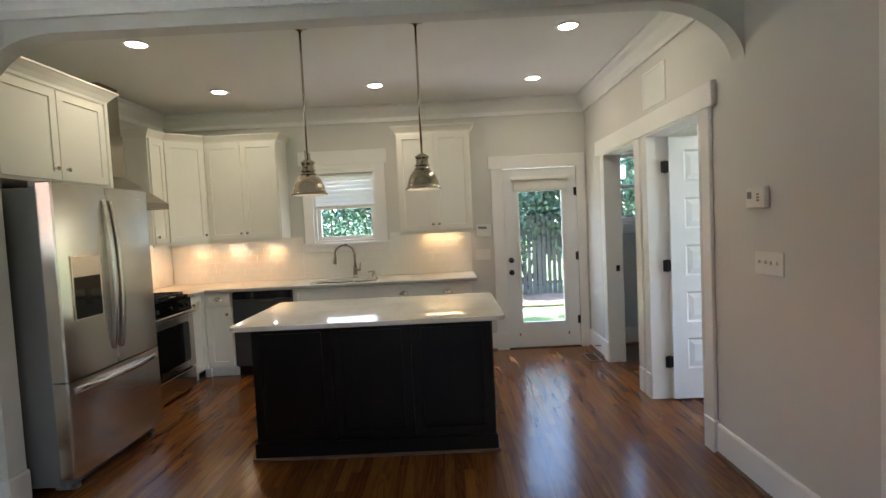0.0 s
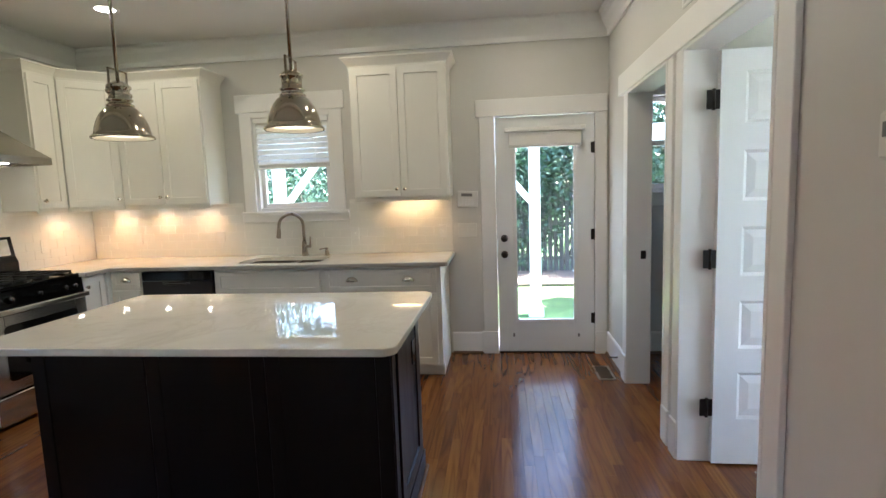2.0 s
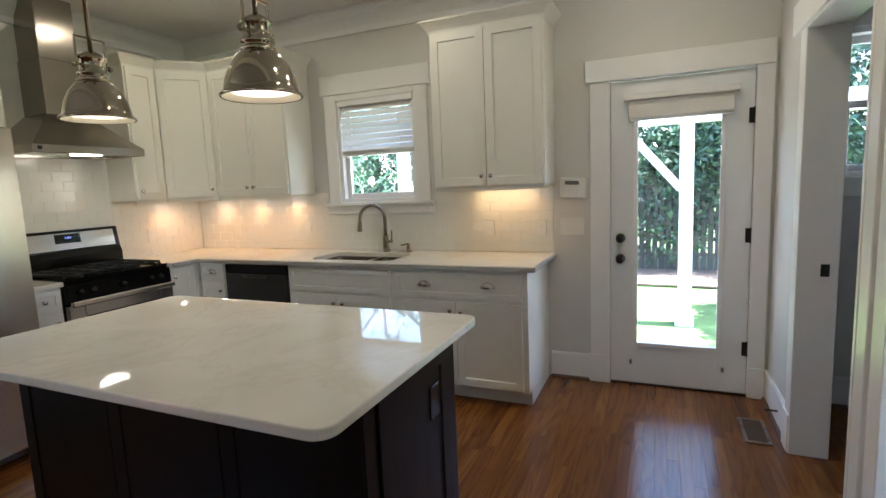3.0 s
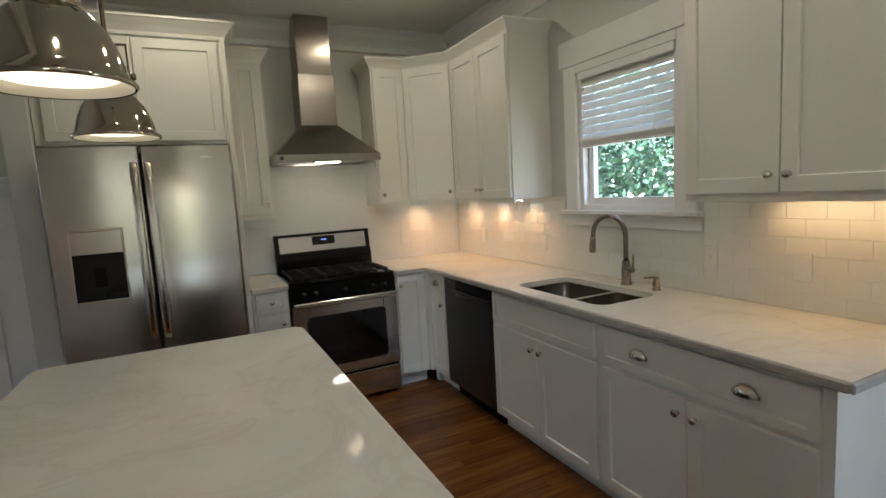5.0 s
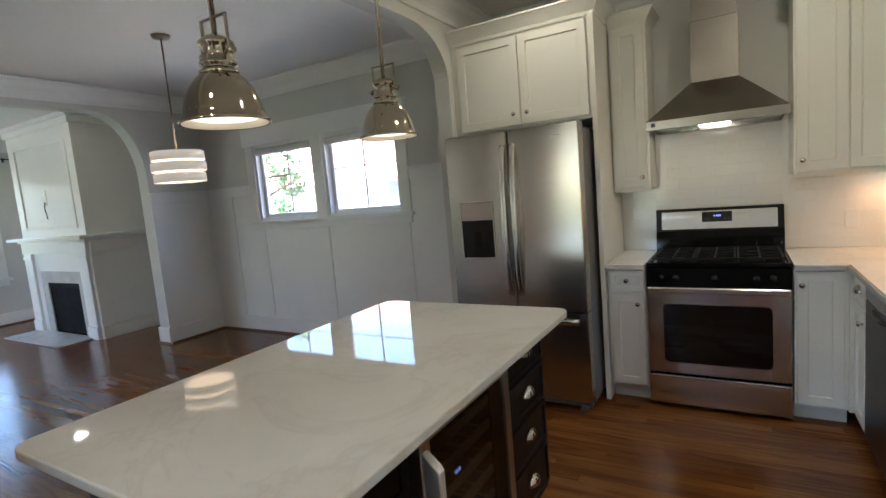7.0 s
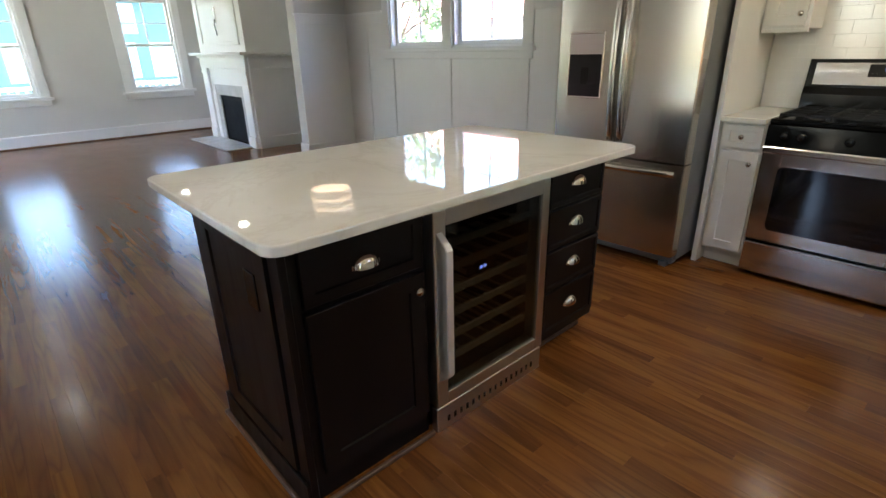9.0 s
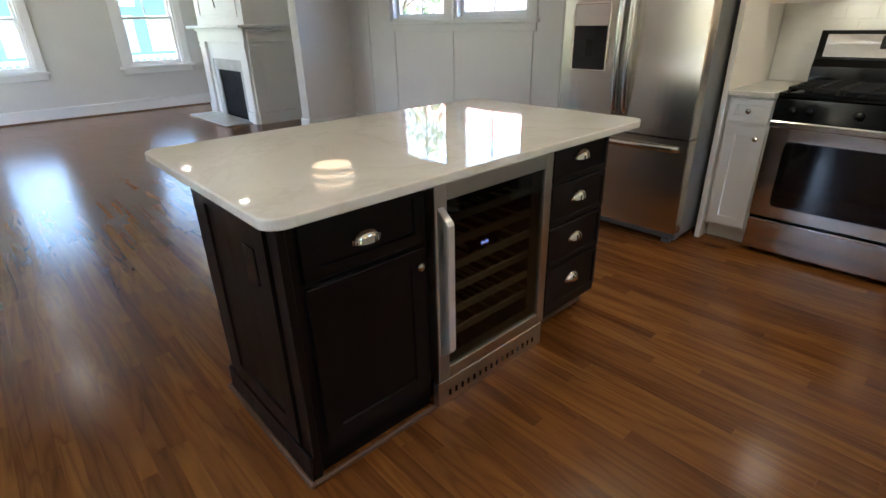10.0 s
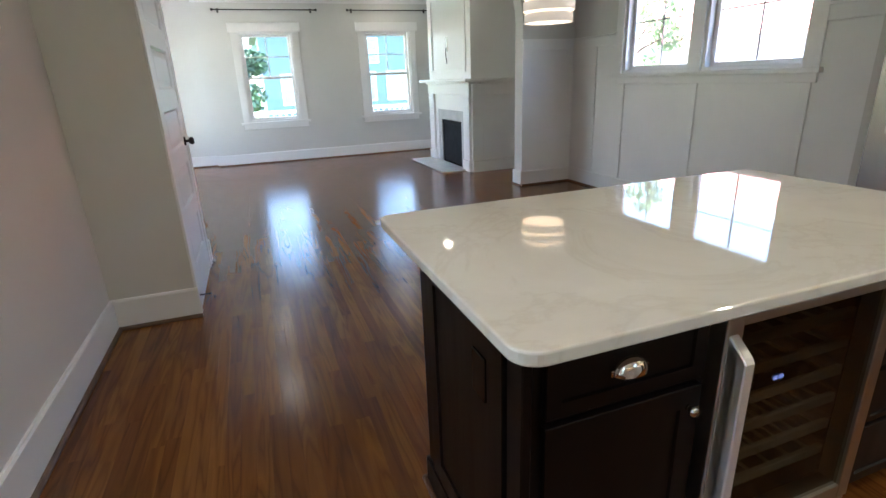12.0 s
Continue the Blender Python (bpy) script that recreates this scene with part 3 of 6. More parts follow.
# sill wall between the two dining windows
setting("wall_mullion", boxes((XL - WT, 0.81, 1.32, XL, 0.95, 2.165)), M_TRIM, "white post between the dining windows")

# ---- doors ----
def raised_panel(bm, x0, z0, x1, z1, y, d=0.010, s=1):
    """A sunk moulding with a raised field, on the face y; s is the way out of the door."""
    i, r = 0.016, 0.055
    ring = [(x0, z0), (x1, z0), (x1, z1), (x0, z1)]
    def loop(k, dy):
        return [bm.verts.new((x0 + k if a == x0 else x1 - k, y + dy * s, z0 + k if c == z0 else z1 - k)) for a, c in ring]
    l0, l1, l2 = loop(0, 0), loop(i, -d), loop(r, -0.002)
    for p, q in ((l0, l1), (l1, l2)):
        for k in range(4):
            bm.faces.new((p[k], p[(k + 1) % 4], q[(k + 1) % 4], q[k]))
    bm.faces.new(l2)


def panel_door(bm, w, h, t=0.036, n=5):
    """A door slab with n panels, one above another, sunk into both faces. x from 0 to w, y from 0 to -t."""
    st, top, bot, mid = 0.113, 0.10, 0.238, 0.124
    ph = (h - top - bot - mid * (n - 1)) / n
    zs = [bot + k * (ph + mid) for k in range(n)]
    box(bm, 0, -t, 0, st, 0, h)
    box(bm, w - st, -t, 0, w, 0, h)
    box(bm, st, -t, 0, w - st, 0, bot)
    for k, z in enumerate(zs):
        box(bm, st, -t, z + ph, w - st, 0, z + ph + (mid if k < n - 1 else top))
        raised_panel(bm, st, z, w - st, z + ph, 0, s=1)
        raised_panel(bm, st, z, w - st, z + ph, -t, s=-1)


def hinge(parent, x, y, z, m=M_BRONZE):
    bm = tube(bm_new(), [(x, y, z - 0.05), (x, y, z + 0.05)], 0.008, 10)
    box(bm, x - 0.032, y - 0.003, z - 0.045, x + 0.032, y + 0.003, z + 0.045, b=0.001)
    return part("hinge", bm, m, parent, "dark bronze hinge")


def door_knob(parent, m, mat=M_BRONZE, name="door_knob"):
    return part(name, lathe(bm_new(), [(0, 0.065), (0.018, 0.064), (0.027, 0.055), (0.028, 0.045), (0.02, 0.033), (0.010, 0.026), (0.010, 0.010), (0.030, 0.008), (0.032, 0.0), (0, 0)], 20, m), mat, parent, "round dark bronze knob")


dr = thing("panel_door", "white five-panel door standing open on dark hinges", "door", pose(XR2 + 0.008, 4.018, 0.012))
sl = bm_new()
panel_door(sl, 0.79, 2.045)
part("slab", sl, M_DOORW, dr)
for z in (0.295, 1.055, 1.82):
    hinge(dr, -0.028, -0.030, z)
door_knob(dr, pose(0.73, -0.036, 0.93, 90))

cd = thing("closet_door", "white five-panel closet door with a dark knob", "door", pose(1.413, CL0 + 0.004, 0.012, 0, 0, 90))
sl = bm_new()
panel_door(sl, CL1 - CL0 - 0.008, 2.04)
part("slab", sl, M_DOORW, cd)
door_knob(cd, pose(0.07, 0, 0.98, -90))

# dark box added to close the bright gap below the door slab
setting("door_sill", boxes((0.93, YB - 0.004, -0.02, 1.76, YB + WT + 0.03, 0.011)), M_BRONZE, "dark sill strip added to block light under the back door")
bd = thing("glazed_door", "white back door with one tall pane and dark bolts", "door", pose(0.933, YB + 0.006, 0.012))
W, H, T = 0.823, 2.04, 0.044
gx0, gx1, gz0, gz1 = 0.165, 0.655, 0.285, 1.87
part("slab", boxes((0, 0, 0, gx0, T, H), (gx1, 0, 0, W, T, H), (gx0, 0, 0, gx1, T, gz0), (gx0, 0, gz1, gx1, T, H), b=0.001), M_DOORW, bd)
part("glazing_bead", boxes((gx0 - 0.025, -0.010, gz0 - 0.025, gx0 + 0.006, 0, gz1 + 0.025), (gx1 - 0.006, -0.010, gz0 - 0.025, gx1 + 0.025, 0, gz1 + 0.025), (gx0 + 0.006, -0.010, gz0 - 0.025, gx1 - 0.006, 0, gz0 + 0.006), (gx0 + 0.006, -0.010, gz1 - 0.006, gx1 - 0.006, 0, gz1 + 0.025), b=0.003), M_DOORW, bd)
pn = part("pane", boxes((gx0, 0.020, gz0, gx1, 0.024, gz1)), M_GLASS, bd, "clear glass pane")
pn.visible_shadow = False
for z, nm in ((0.87, "door_knob"), (1.01, "deadbolt")):
    door_knob(bd, pose(0.062, 0, z, 90), M_BRONZE, nm)
for z in (0.30, 1.03, 1.76):
    hinge(bd, W + 0.004, -0.004, z)
for x in (0.13, 0.69):
    part("shade_bracket", bx(x - 0.008, -0.016, 0.135, x + 0.008, 0, 0.165, b=0.002), M_GREYPLASTIC, bd)
rs = thing("roman_shade", "folded white cloth shade at the top of the door's pane", "window shade", pose(1.345, YB - 0.004, 1.79))
part("headrail", bx(-0.33, -0.055, 0.13, 0.33, -0.004, 0.165, b=0.004), M_TRIM, rs)
for k, (za, zb, d) in enumerate(((0.075, 0.130, 0.030), (0.035, 0.078, 0.036), (0.0, 0.040, 0.028))):
    part("fold", bx(-0.30, -d, za, 0.30, -0.008, zb, b=0.008, seg=2), M_CLOTH, rs)
part("valance", bx(-0.30, -0.046, 0.02, 0.30, -0.038, 0.10, b=0.002), M_CLOTH, rs)

# ---- kitchen: cabinet parts ----
def shaker(bm, x0, z0, x1, z1, y, t=0.019, fr=0.055, sink=0.009):
    """A framed front with a sunk flat panel, in one piece; its face lies at y - t."""
    e = 0.0018
    def ring(k, d):
        return [bm.verts.new(p) for p in ((x0 + k, d, z0 + k), (x1 - k, d, z0 + k), (x1 - k, d, z1 - k), (x0 + k, d, z1 - k))]
    rings = [ring(0, y), ring(0, y - t + e), ring(e, y - t), ring(fr, y - t), ring(fr + 0.003, y - t + sink)]
    for p, q in zip(rings, rings[1:]):
        for k in range(4):
            bm.faces.new((p[k], p[(k + 1) % 4], q[(k + 1) % 4], q[k]))
    bm.faces.new(rings[-1])
    bm.faces.new(list(reversed(rings[0])))
    return bm


def knob(parent, x, y, z, mat=M_KNOB):
    return part("knob", lathe(bm_new(), [(0, 0.027), (0.010, 0.026), (0.015, 0.021), (0.015, 0.016), (0.008, 0.011), (0.006, 0.004), (0.009, 0.0), (0, 0)], 16, pose(x, y, z, 90)), mat, parent, "nickel knob")


def cup_pull(parent, x, y, z, w=0.088, mat=M_KNOB):
    """A half-dome pull, open below."""
    bm = bm_new()
    hw, h, d = w / 2, 0.036, 0.026
    n, k = 16, 7
    for shell in (1.0, 0.90):
        rows = []
        for j in range(k + 1):
            v = math.pi / 2 * j / k
            rows.append([bm.verts.new((x - hw * shell * math.cos(math.pi * i / n), y - d * shell * math.sin(math.pi * i / n) * math.cos(v), z - 0.012 + h * shell * math.sin(math.pi * i / n) * math.sin(v) + (0.004 if j else 0))) for i in range(n + 1)])
        for a, c in zip(rows, rows[1:]):
            for i in range(n):
                try:
                    f = bm.faces.new((a[i], a[i + 1], c[i + 1], c[i]))
                    f.smooth = True
                except ValueError:
                    pass
    box(bm, x - hw - 0.004, y - 0.003, z - 0.014, x + hw + 0.004, y, z + 0.001, b=0.001)
    bmesh.ops.remove_doubles(bm, verts=bm.verts[:], dist=0.0004)
    return part("cup_pull", bm, mat, parent, "nickel cup pull")


def base_cabinet(name, label, m, w, d, fronts, mat=M_CAB, group="", toe=0.10, top=0.89, toe_back=0.07, hollow=False):
    """A floor unit. x from 0 to w, back at y = 0, front at y = -d. fronts: (kind, x0, z0, x1, z1, fittings)."""
    c = thing(name, label, "cabinet", m, group)
    if hollow:
        part("body", boxes((0, -d + 0.02, toe, 0.018, 0, top), (w - 0.018, -d + 0.02, toe, w, 0, top), (0.018, -d + 0.02, toe, w - 0.018, 0, toe + 0.02), (0.018, -0.012, toe + 0.02, w - 0.018, 0, top), (0.018, -d + 0.02, toe + 0.02, w - 0.018, -d + 0.04, top)), mat, c)
    else:
        part("body", bx(0, -d + 0.02, toe, w, 0, top, b=0.001), mat, c)
    part("toe_kick", bx(0.0, -d + 0.02 + toe_back, 0, w, -0.02, toe), mat, c)
    for kind, x0, z0, x1, z1, fit in fronts:
        f = part(kind, shaker(bm_new(), x0, z0, x1, z1, -d + 0.0195, fr=0.05 if kind == "door" else 0.032), mat, c)
        for k, fx, fz in fit:
            if k == "knob":
                knob(f, fx, -d, fz)
            else:
                cup_pull(f, fx, -d, fz)
    return c


def crown_cap(parent, pts, z0, z1, out=0.055):
    """Flared cabinet crown along an outline; pts is the front line from one wall to the other."""
    bm = bm_new()
    n = len(pts)
    prof = [(0.0, z0), (0.004, z0), (0.008, z0 + 0.02), (out * 0.45, z0 + 0.5 * (z1 - z0)), (out * 0.9, z1 - 0.016), (out, z1 - 0.012), (out, z1), (0.0, z1)]
    cols = []
    for i, p in enumerate(pts):
        p = Vector(p)
        dirs = []
        if i > 0:
            dirs.append((p - Vector(pts[i - 1])).normalized())
        if i < n - 1:
            dirs.append((Vector(pts[i + 1]) - p).normalized())
        nrm = [Vector((d.y, -d.x)) for d in dirs]
        if len(nrm) == 2:
            mtr = (nrm[0] + nrm[1]).normalized()
            mtr = mtr / max(0.3, mtr.dot(nrm[0]))
        else:
            mtr = nrm[0]
        cols.append([bm.verts.new((p.x + mtr.x * o, p.y + mtr.y * o, z)) for o, z in prof])
    for a, c in zip(cols, cols[1:]):
        for k in range(len(prof)):
            bm.faces.new((a[k - 1], a[k], c[k], c[k - 1]))
    bm.faces.new(cols[0])
    bm.faces.new(list(reversed(cols[-1])))
    return part("crown", bm, M_CAB, parent)


def wall_cabinet(name, label, m, w, d, z0, z1, doors, ztop, ends=(True, True), group="upper kitchen cabinets"):
    """A hung unit. x from 0 to w, back at y = 0, front at y = -d."""
    c = thing(name, label, "wall cabinet", m, group)
    part("body", bx(0, -d + 0.02, z0, w, 0, z1, b=0.001), M_CAB, c)
    for x0, x1, kx in doors:
        f = part("door", shaker(bm_new(), x0, z0 + 0.012, x1, z1 - 0.012, -d + 0.0195), M_CAB, c)
        knob(f, kx, -d, z0 + 0.075)
    part("light_rail", bx(0, -d + 0.02, z0 - 0.022, w, -d + 0.038, z0, b=0.002), M_CAB, c)
    line = []
    if ends[0]:
        line.append((0, -0.001))
    line += [(0, -d + 0.02), (w, -d + 0.02)]
    if ends[1]:
        line.append((w, -0.001))
    crown_cap(c, line, z1 - 0.01, ztop)
    return c


def onleft(y, z=0):
    return pose(XL + 0.003, y, z, 0, 0, 90)


def onback(x, z=0):
    return pose(x, YB - 0.003, z)


G = "white base cabinets"
FD = 0.635      # depth of the base fronts
base_cabinet("base_cabinet", "narrow white base cabinet with drawer beside the range", onleft(3.897), 0.234, FD, [
    ("drawer", 0.02, 0.745, 0.225, 0.875, [("knob", 0.12, 0.81)]), ("door", 0.02, 0.12, 0.225, 0.725, [("knob", 0.185, 0.66)])], group=G)
# corner: one face beside the range, the rest blind
base_cabinet("base_cabinet", "narrow white corner base cabinet with a panel door", onleft(4.905), 0.245, FD, [
    ("door", 0.012, 0.115, 0.222, 0.875, [("knob", 0.035, 0.80)])], group=G)
corner_unit = base_cabinet("base_cabinet", "small white base cabinet with drawer and door", onback(-2.245), 0.285, FD, [
    ("drawer", 0.02, 0.745, 0.27, 0.875, [("cup", 0.145, 0.81)]), ("door", 0.02, 0.12, 0.27, 0.725, [("knob", 0.235, 0.66)])], group=G)
part("corner_filler", boxes((-0.035, -0.650, 0.10, -0.002, -0.60, 0.889), (-0.06, -0.58, 0, -0.002, -0.53, 0.10)), M_CAB, corner_unit)
base_cabinet("base_cabinet", "white sink base with a false drawer front", onback(-1.335), 0.905, FD, [
    ("drawer", 0.025, 0.70, 0.88, 0.865, []), ("door", 0.025, 0.115, 0.45, 0.675, [("knob", 0.415, 0.615)]), ("door", 0.455, 0.115, 0.88, 0.675, [("knob", 0.49, 0.615)])], group=G, hollow=True)
base_cabinet("base_cabinet", "white base cabinet with a wide drawer on two cup pulls", onback(-0.43), 0.93, FD, [
    ("drawer", 0.02, 0.70, 0.895, 0.865, [("cup", 0.235, 0.785), ("cup", 0.68, 0.785)]), ("door", 0.02, 0.115, 0.455, 0.675, [("knob", 0.42, 0.615)]), ("door", 0.46, 0.115, 0.895, 0.675, [("knob", 0.495, 0.615)])], group=G)

# upper cabinets
Z0, Z1, ZT = 1.405, 2.455, 2.53
wall_cabinet("wall_cabinet", "white two-door wall cabinet over the counter by the back door", onback(-0.225), 0.785, 0.335, Z0, Z1, [(0.012, 0.390, 0.360), (0.395, 0.773, 0.425)], ZT)
wall_cabinet("wall_cabinet", "tall narrow white wall cabinet beside the hood", onleft(3.897), 0.240, 0.30, 1.385, 2.465, [(0.018, 0.222, 0.195)], 2.55, (False, True))
wc = thing("wall_cabinet", "white corner wall cabinets turning across an angled door", "wall cabinet", pose(XL + 0.003, YB - 0.003, 0), "upper kitchen cabinets")
# outline seen from above: narrow unit, angled door, two-door unit
A0, A1, A2, A3 = (0.315, -0.865), (0.315, -0.60), (0.60, -0.315), (1.385, -0.315)
bmc = prism(bm_new(), [(0, 0), (0, A0[1]), A0, A1, A2, A3, (A3[0], 0)], Z0, Z1, "z")
part("body", bmc, M_CAB, wc)
def front_on(p, q, x0, x1, kx, label=""):
    """A door on the line from p to q, seen from above."""
    p, q = Vector(p), Vector(q)
    a = math.degrees(math.atan2(q.y - p.y, q.x - p.x))
    bm = shaker(bm_new(), x0, Z0 + 0.012, x1, Z1 - 0.012, 0)
    bm.transform(pose(p.x, p.y, 0, 0, 0, a))
    f = part("door", bm, M_CAB, wc)
    k = knob(f, kx, -0.019, Z0 + 0.075)
    k.data.transform(pose(p.x, p.y, 0, 0, 0, a))
front_on(A0, A1, 0.012, 0.252, 0.04)
front_on(A1, A2, 0.012, 0.391, 0.36)
front_on(A2, A3, 0.012, 0.390, 0.36)
front_on(A2, A3, 0.395, 0.773, 0.425)
part("light_rail", prism(bm_new(), [(A0[0] - 0.018, A0[1]), A0, A1, A2, A3, (A3[0], A3[1] + 0.018), (A2[0] - 0.008, A2[1] + 0.018), (A1[0] - 0.018, A1[1] + 0.008)], Z0 - 0.022, Z0, "z"), M_CAB, wc)
crown_cap(wc, [(0.001, A0[1]), A0, A1, A2, A3, (A3[0], -0.001)], Z1 - 0.01, ZT)

# refrigerator surround
fs = thing("fridge_surround", "white cabinet over the refrigerator with a tall side panel", "cabinet", onleft(2.875))
part("body", bx(0, -0.63, 1.865, 0.985, 0, 2.50, b=0.001), M_CAB, fs)
part("side_panel", bx(0.985, -0.65, 0, 1.015, 0, 2.50, b=0.001), M_CAB, fs)
for x0, x1, kx in ((0.05, 0.505, 0.46), (0.512, 0.965, 0.557)):
    f = part("door", shaker(bm_new(), x0, 1.885, x1, 2.475, -0.6305), M_CAB, fs)
    knob(f, kx, -0.65, 1.96)
crown_cap(fs, [(0.0, -0.64), (1.015, -0.64), (1.015, -0.001)], 2.49, 2.59, 0.065)

# ---- counters ----
def rounded(pts, r, seg=5):
    """An outline with the marked corners rounded. pts: (x, y, round or not)."""
    out = []
    n = len(pts)
    for i, (x, y, k) in enumerate(pts):
        if not k:
            out.append((x, y))
            continue
        p, a, c = Vector((x, y)), Vector(pts[i - 1][:2]), Vector(pts[(i + 1) % n][:2])
        u, v = (a - p).normalized(), (c - p).normalized()
        ctr = p + (u + v) * r
        for j in range(seg + 1):
            t = j / seg
            w = ctr - (v * math.cos(t * math.pi / 2) + u * math.sin(t * math.pi / 2)) * r
            out.append((w.x, w.y))
    return out


def slab(bm, outline, z0, z1, b=0.006):
    """A stone slab with eased edges."""
    vs = [bm.verts.new((x, y, z0)) for x, y in outline]
    f = bm.faces.new(vs)
    ex = bmesh.ops.extrude_face_region(bm, geom=[f])
    top = [v for v in ex["geom"] if isinstance(v, bmesh.types.BMVert)]
    bmesh.ops.translate(bm, verts=top, vec=(0, 0, z1 - z0))
    bmesh.ops.recalc_face_normals(bm, faces=bm.faces[:])
    es = [e for e in bm.edges if abs(e.verts[0].co.z - e.verts[1].co.z) < 1e-6]
    bmesh.ops.bevel(bm, geom=es, offset=b, segments=2, profile=0.5, affect="EDGES")
    return bm


CT0, CT1 = 0.890, 0.920
SX0, SX1, SY0, SY1 = -1.19, -0.49, 5.25, 5.63   # sink cut-out
ct = tagged(new("worktop"), "L-shaped pale quartz worktop with a sink cut-out", "worktop")
ct.matrix_world = pose(-2.23, 5.80, CT0)
bm = bm_new()
front = 5.145
yb_ = YB - 0.003
for x0, y0, x1, y1 in ((XL + 0.003, 4.903, -2.225, 5.80), (-2.225, front, SX0, yb_), (SX0, front, SX1, SY0), (SX0, SY1, SX1, yb_), (SX1, front, 0.55, yb_)):
    y1 = min(y1, yb_)
    box(bm, x0 + 2.23, y0 - 5.80, 0, x1 + 2.23, y1 - 5.80, CT1 - CT0)
bmesh.ops.remove_doubles(bm, verts=bm.verts[:], dist=0.0001)
for cx, cy, sx, sy in ((SX0, SY0, 1, 1), (SX1, SY0, -1, 1), (SX1, SY1, -1, -1), (SX0, SY1, 1, -1)):
    r = 0.075
    arc = [(cx + 2.23 + sx * r * (1 - math.sin(math.pi / 2 * i / 8)), cy - 5.80 + sy * r * (1 - math.cos(math.pi / 2 * i / 8))) for i in range(9)]
    prism(bm, [(cx + 2.23 - sx * 0.004, cy - 5.80 - sy * 0.004)] + arc, 0.001, CT1 - CT0 - 0.0006, "z")
part("slab", bm, M_QUARTZ, ct)
# edge strips, darker and rougher than the slab
part("edge", boxes((0.005, front - 0.012 - 5.80, -0.003, 0.55 + 2.23, front - 5.80, CT1 - CT0 - 0.001), (0.55 + 2.23, front - 0.012 - 5.80, -0.003, 0.562 + 2.23, yb_ - 5.80, CT1 - CT0 - 0.001), (0.005, 4.903 - 5.80, -0.003, 0.017, front - 0.012 - 5.80, CT1 - CT0 - 0.001), b=0.005), M_QEDGE, ct, "darker matte grey edge")
ct2 = tagged(new("worktop"), "short pale quartz worktop beside the range", "worktop")
ct2.matrix_world = pose(-2.60, 4.01, CT0)
part("slab", bx(XL + 0.003 + 2.60, 3.895 - 4.01, 0, -2.225 + 2.60, 4.131 - 4.01, CT1 - CT0, b=0.004), M_QUARTZ, ct2)

# ---- sink, tap, soap pump ----
sk = thing("kitchen_sink", "double-bowl undermount steel sink", "sink", pose((SX0 + SX1) / 2, (SY0 + SY1) / 2, 0.70))
hw, hd = (SX1 - SX0) / 2 + 0.004, (SY1 - SY0) / 2 + 0.004
for a, c in ((-hw, 0.05), (0.07, hw)):
    dep = 0.0 if a < 0 else 0.03
    bm = bm_new()
    lo = rounded([(a + 0.02, -hd + 0.02, 1), (c - 0.02, -hd + 0.02, 1), (c - 0.02, hd - 0.02, 1), (a + 0.02, hd - 0.02, 1)], 0.05)
    hi = rounded([(a, -hd, 1), (c, -hd, 1), (c, hd, 1), (a, hd, 1)], 0.055)
    b0 = [bm.verts.new((x, y, dep)) for x, y in lo]
    b1 = [bm.verts.new((x, y, dep + 0.02)) for x, y in rounded([(a + 0.006, -hd + 0.006, 1), (c - 0.006, -hd + 0.006, 1), (c - 0.006, hd - 0.006, 1), (a + 0.006, hd - 0.006, 1)], 0.055)]
    b2 = [bm.verts.new((x, y, 0.188)) for x, y in hi]
    bm.faces.new(b0)
    n = len(b0)
    for p, q in ((b0, b1), (b1, b2)):
        for i in range(n):
            f = bm.faces.new((p[i], p[(i + 1) % n], q[(i + 1) % n], q[i]))
            f.smooth = True
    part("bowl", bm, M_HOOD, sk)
part("rim", boxes((-hw - 0.01, -hd - 0.01, 0.184, hw + 0.01, -hd + 0.012, 0.189), (-hw - 0.01, hd - 0.012, 0.184, hw + 0.01, hd + 0.01, 0.189), (-hw - 0.01, -hd + 0.012, 0.184, -hw + 0.012, hd - 0.012, 0.189), (hw - 0.012, -hd + 0.012, 0.184, hw + 0.01, hd - 0.012, 0.189), (0.048, -hd + 0.012, 0.180, 0.072, hd - 0.012, 0.189)), M_STEEL, sk)
for x, dep in ((-0.15, 0.001), (0.2, 0.031)):
    part("drain", lathe(bm_new(), [(0, 0.004), (0.03, 0.004), (0.042, 0.006), (0.045, 0.001), (0, 0)], 20, pose(x, 0.02, dep)), M_CHROME, sk)

fa = thing("kitchen_tap", "brushed nickel gooseneck tap with a side lever", "faucet", pose(-0.775, 5.705, CT1))
part("base", lathe(bm_new(), [(0, 0), (0.032, 0), (0.032, 0.006), (0.026, 0.014), (0.024, 0.10), (0.021, 0.125), (0.016, 0.135), (0, 0.135)], 24), M_FAUCET, fa)
pts = [(0, 0, 0.13), (0, 0, 0.26)]
for i in range(0, 17):
    a = math.pi * i / 16
    pts.append((-0.105 + 0.105 * math.cos(a), -0.035 * (1 - math.cos(a)) / 2, 0.27 + 0.105 * math.sin(a)))
pts += [(-0.213, -0.036, 0.235)]
part("neck", tube(bm_new(), pts, 0.0135, 14), M_FAUCET, fa)
part("spray_head", tube(bm_new(), [(-0.211, -0.036, 0.255), (-0.214, -0.036, 0.23), (-0.219, -0.036, 0.17), (-0.220, -0.036, 0.165)], [0.015, 0.018, 0.020, 0.017], 14), M_FAUCET, fa)
part("lever", tube(tube(bm_new(), [(0, 0, 0.085), (0.06, -0.01, 0.085)], 0.013, 12), [(0.055, -0.01, 0.085), (0.058, -0.01, 0.12), (0.062, -0.012, 0.175)], [0.010, 0.007, 0.006], 10), M_FAUCET, fa)
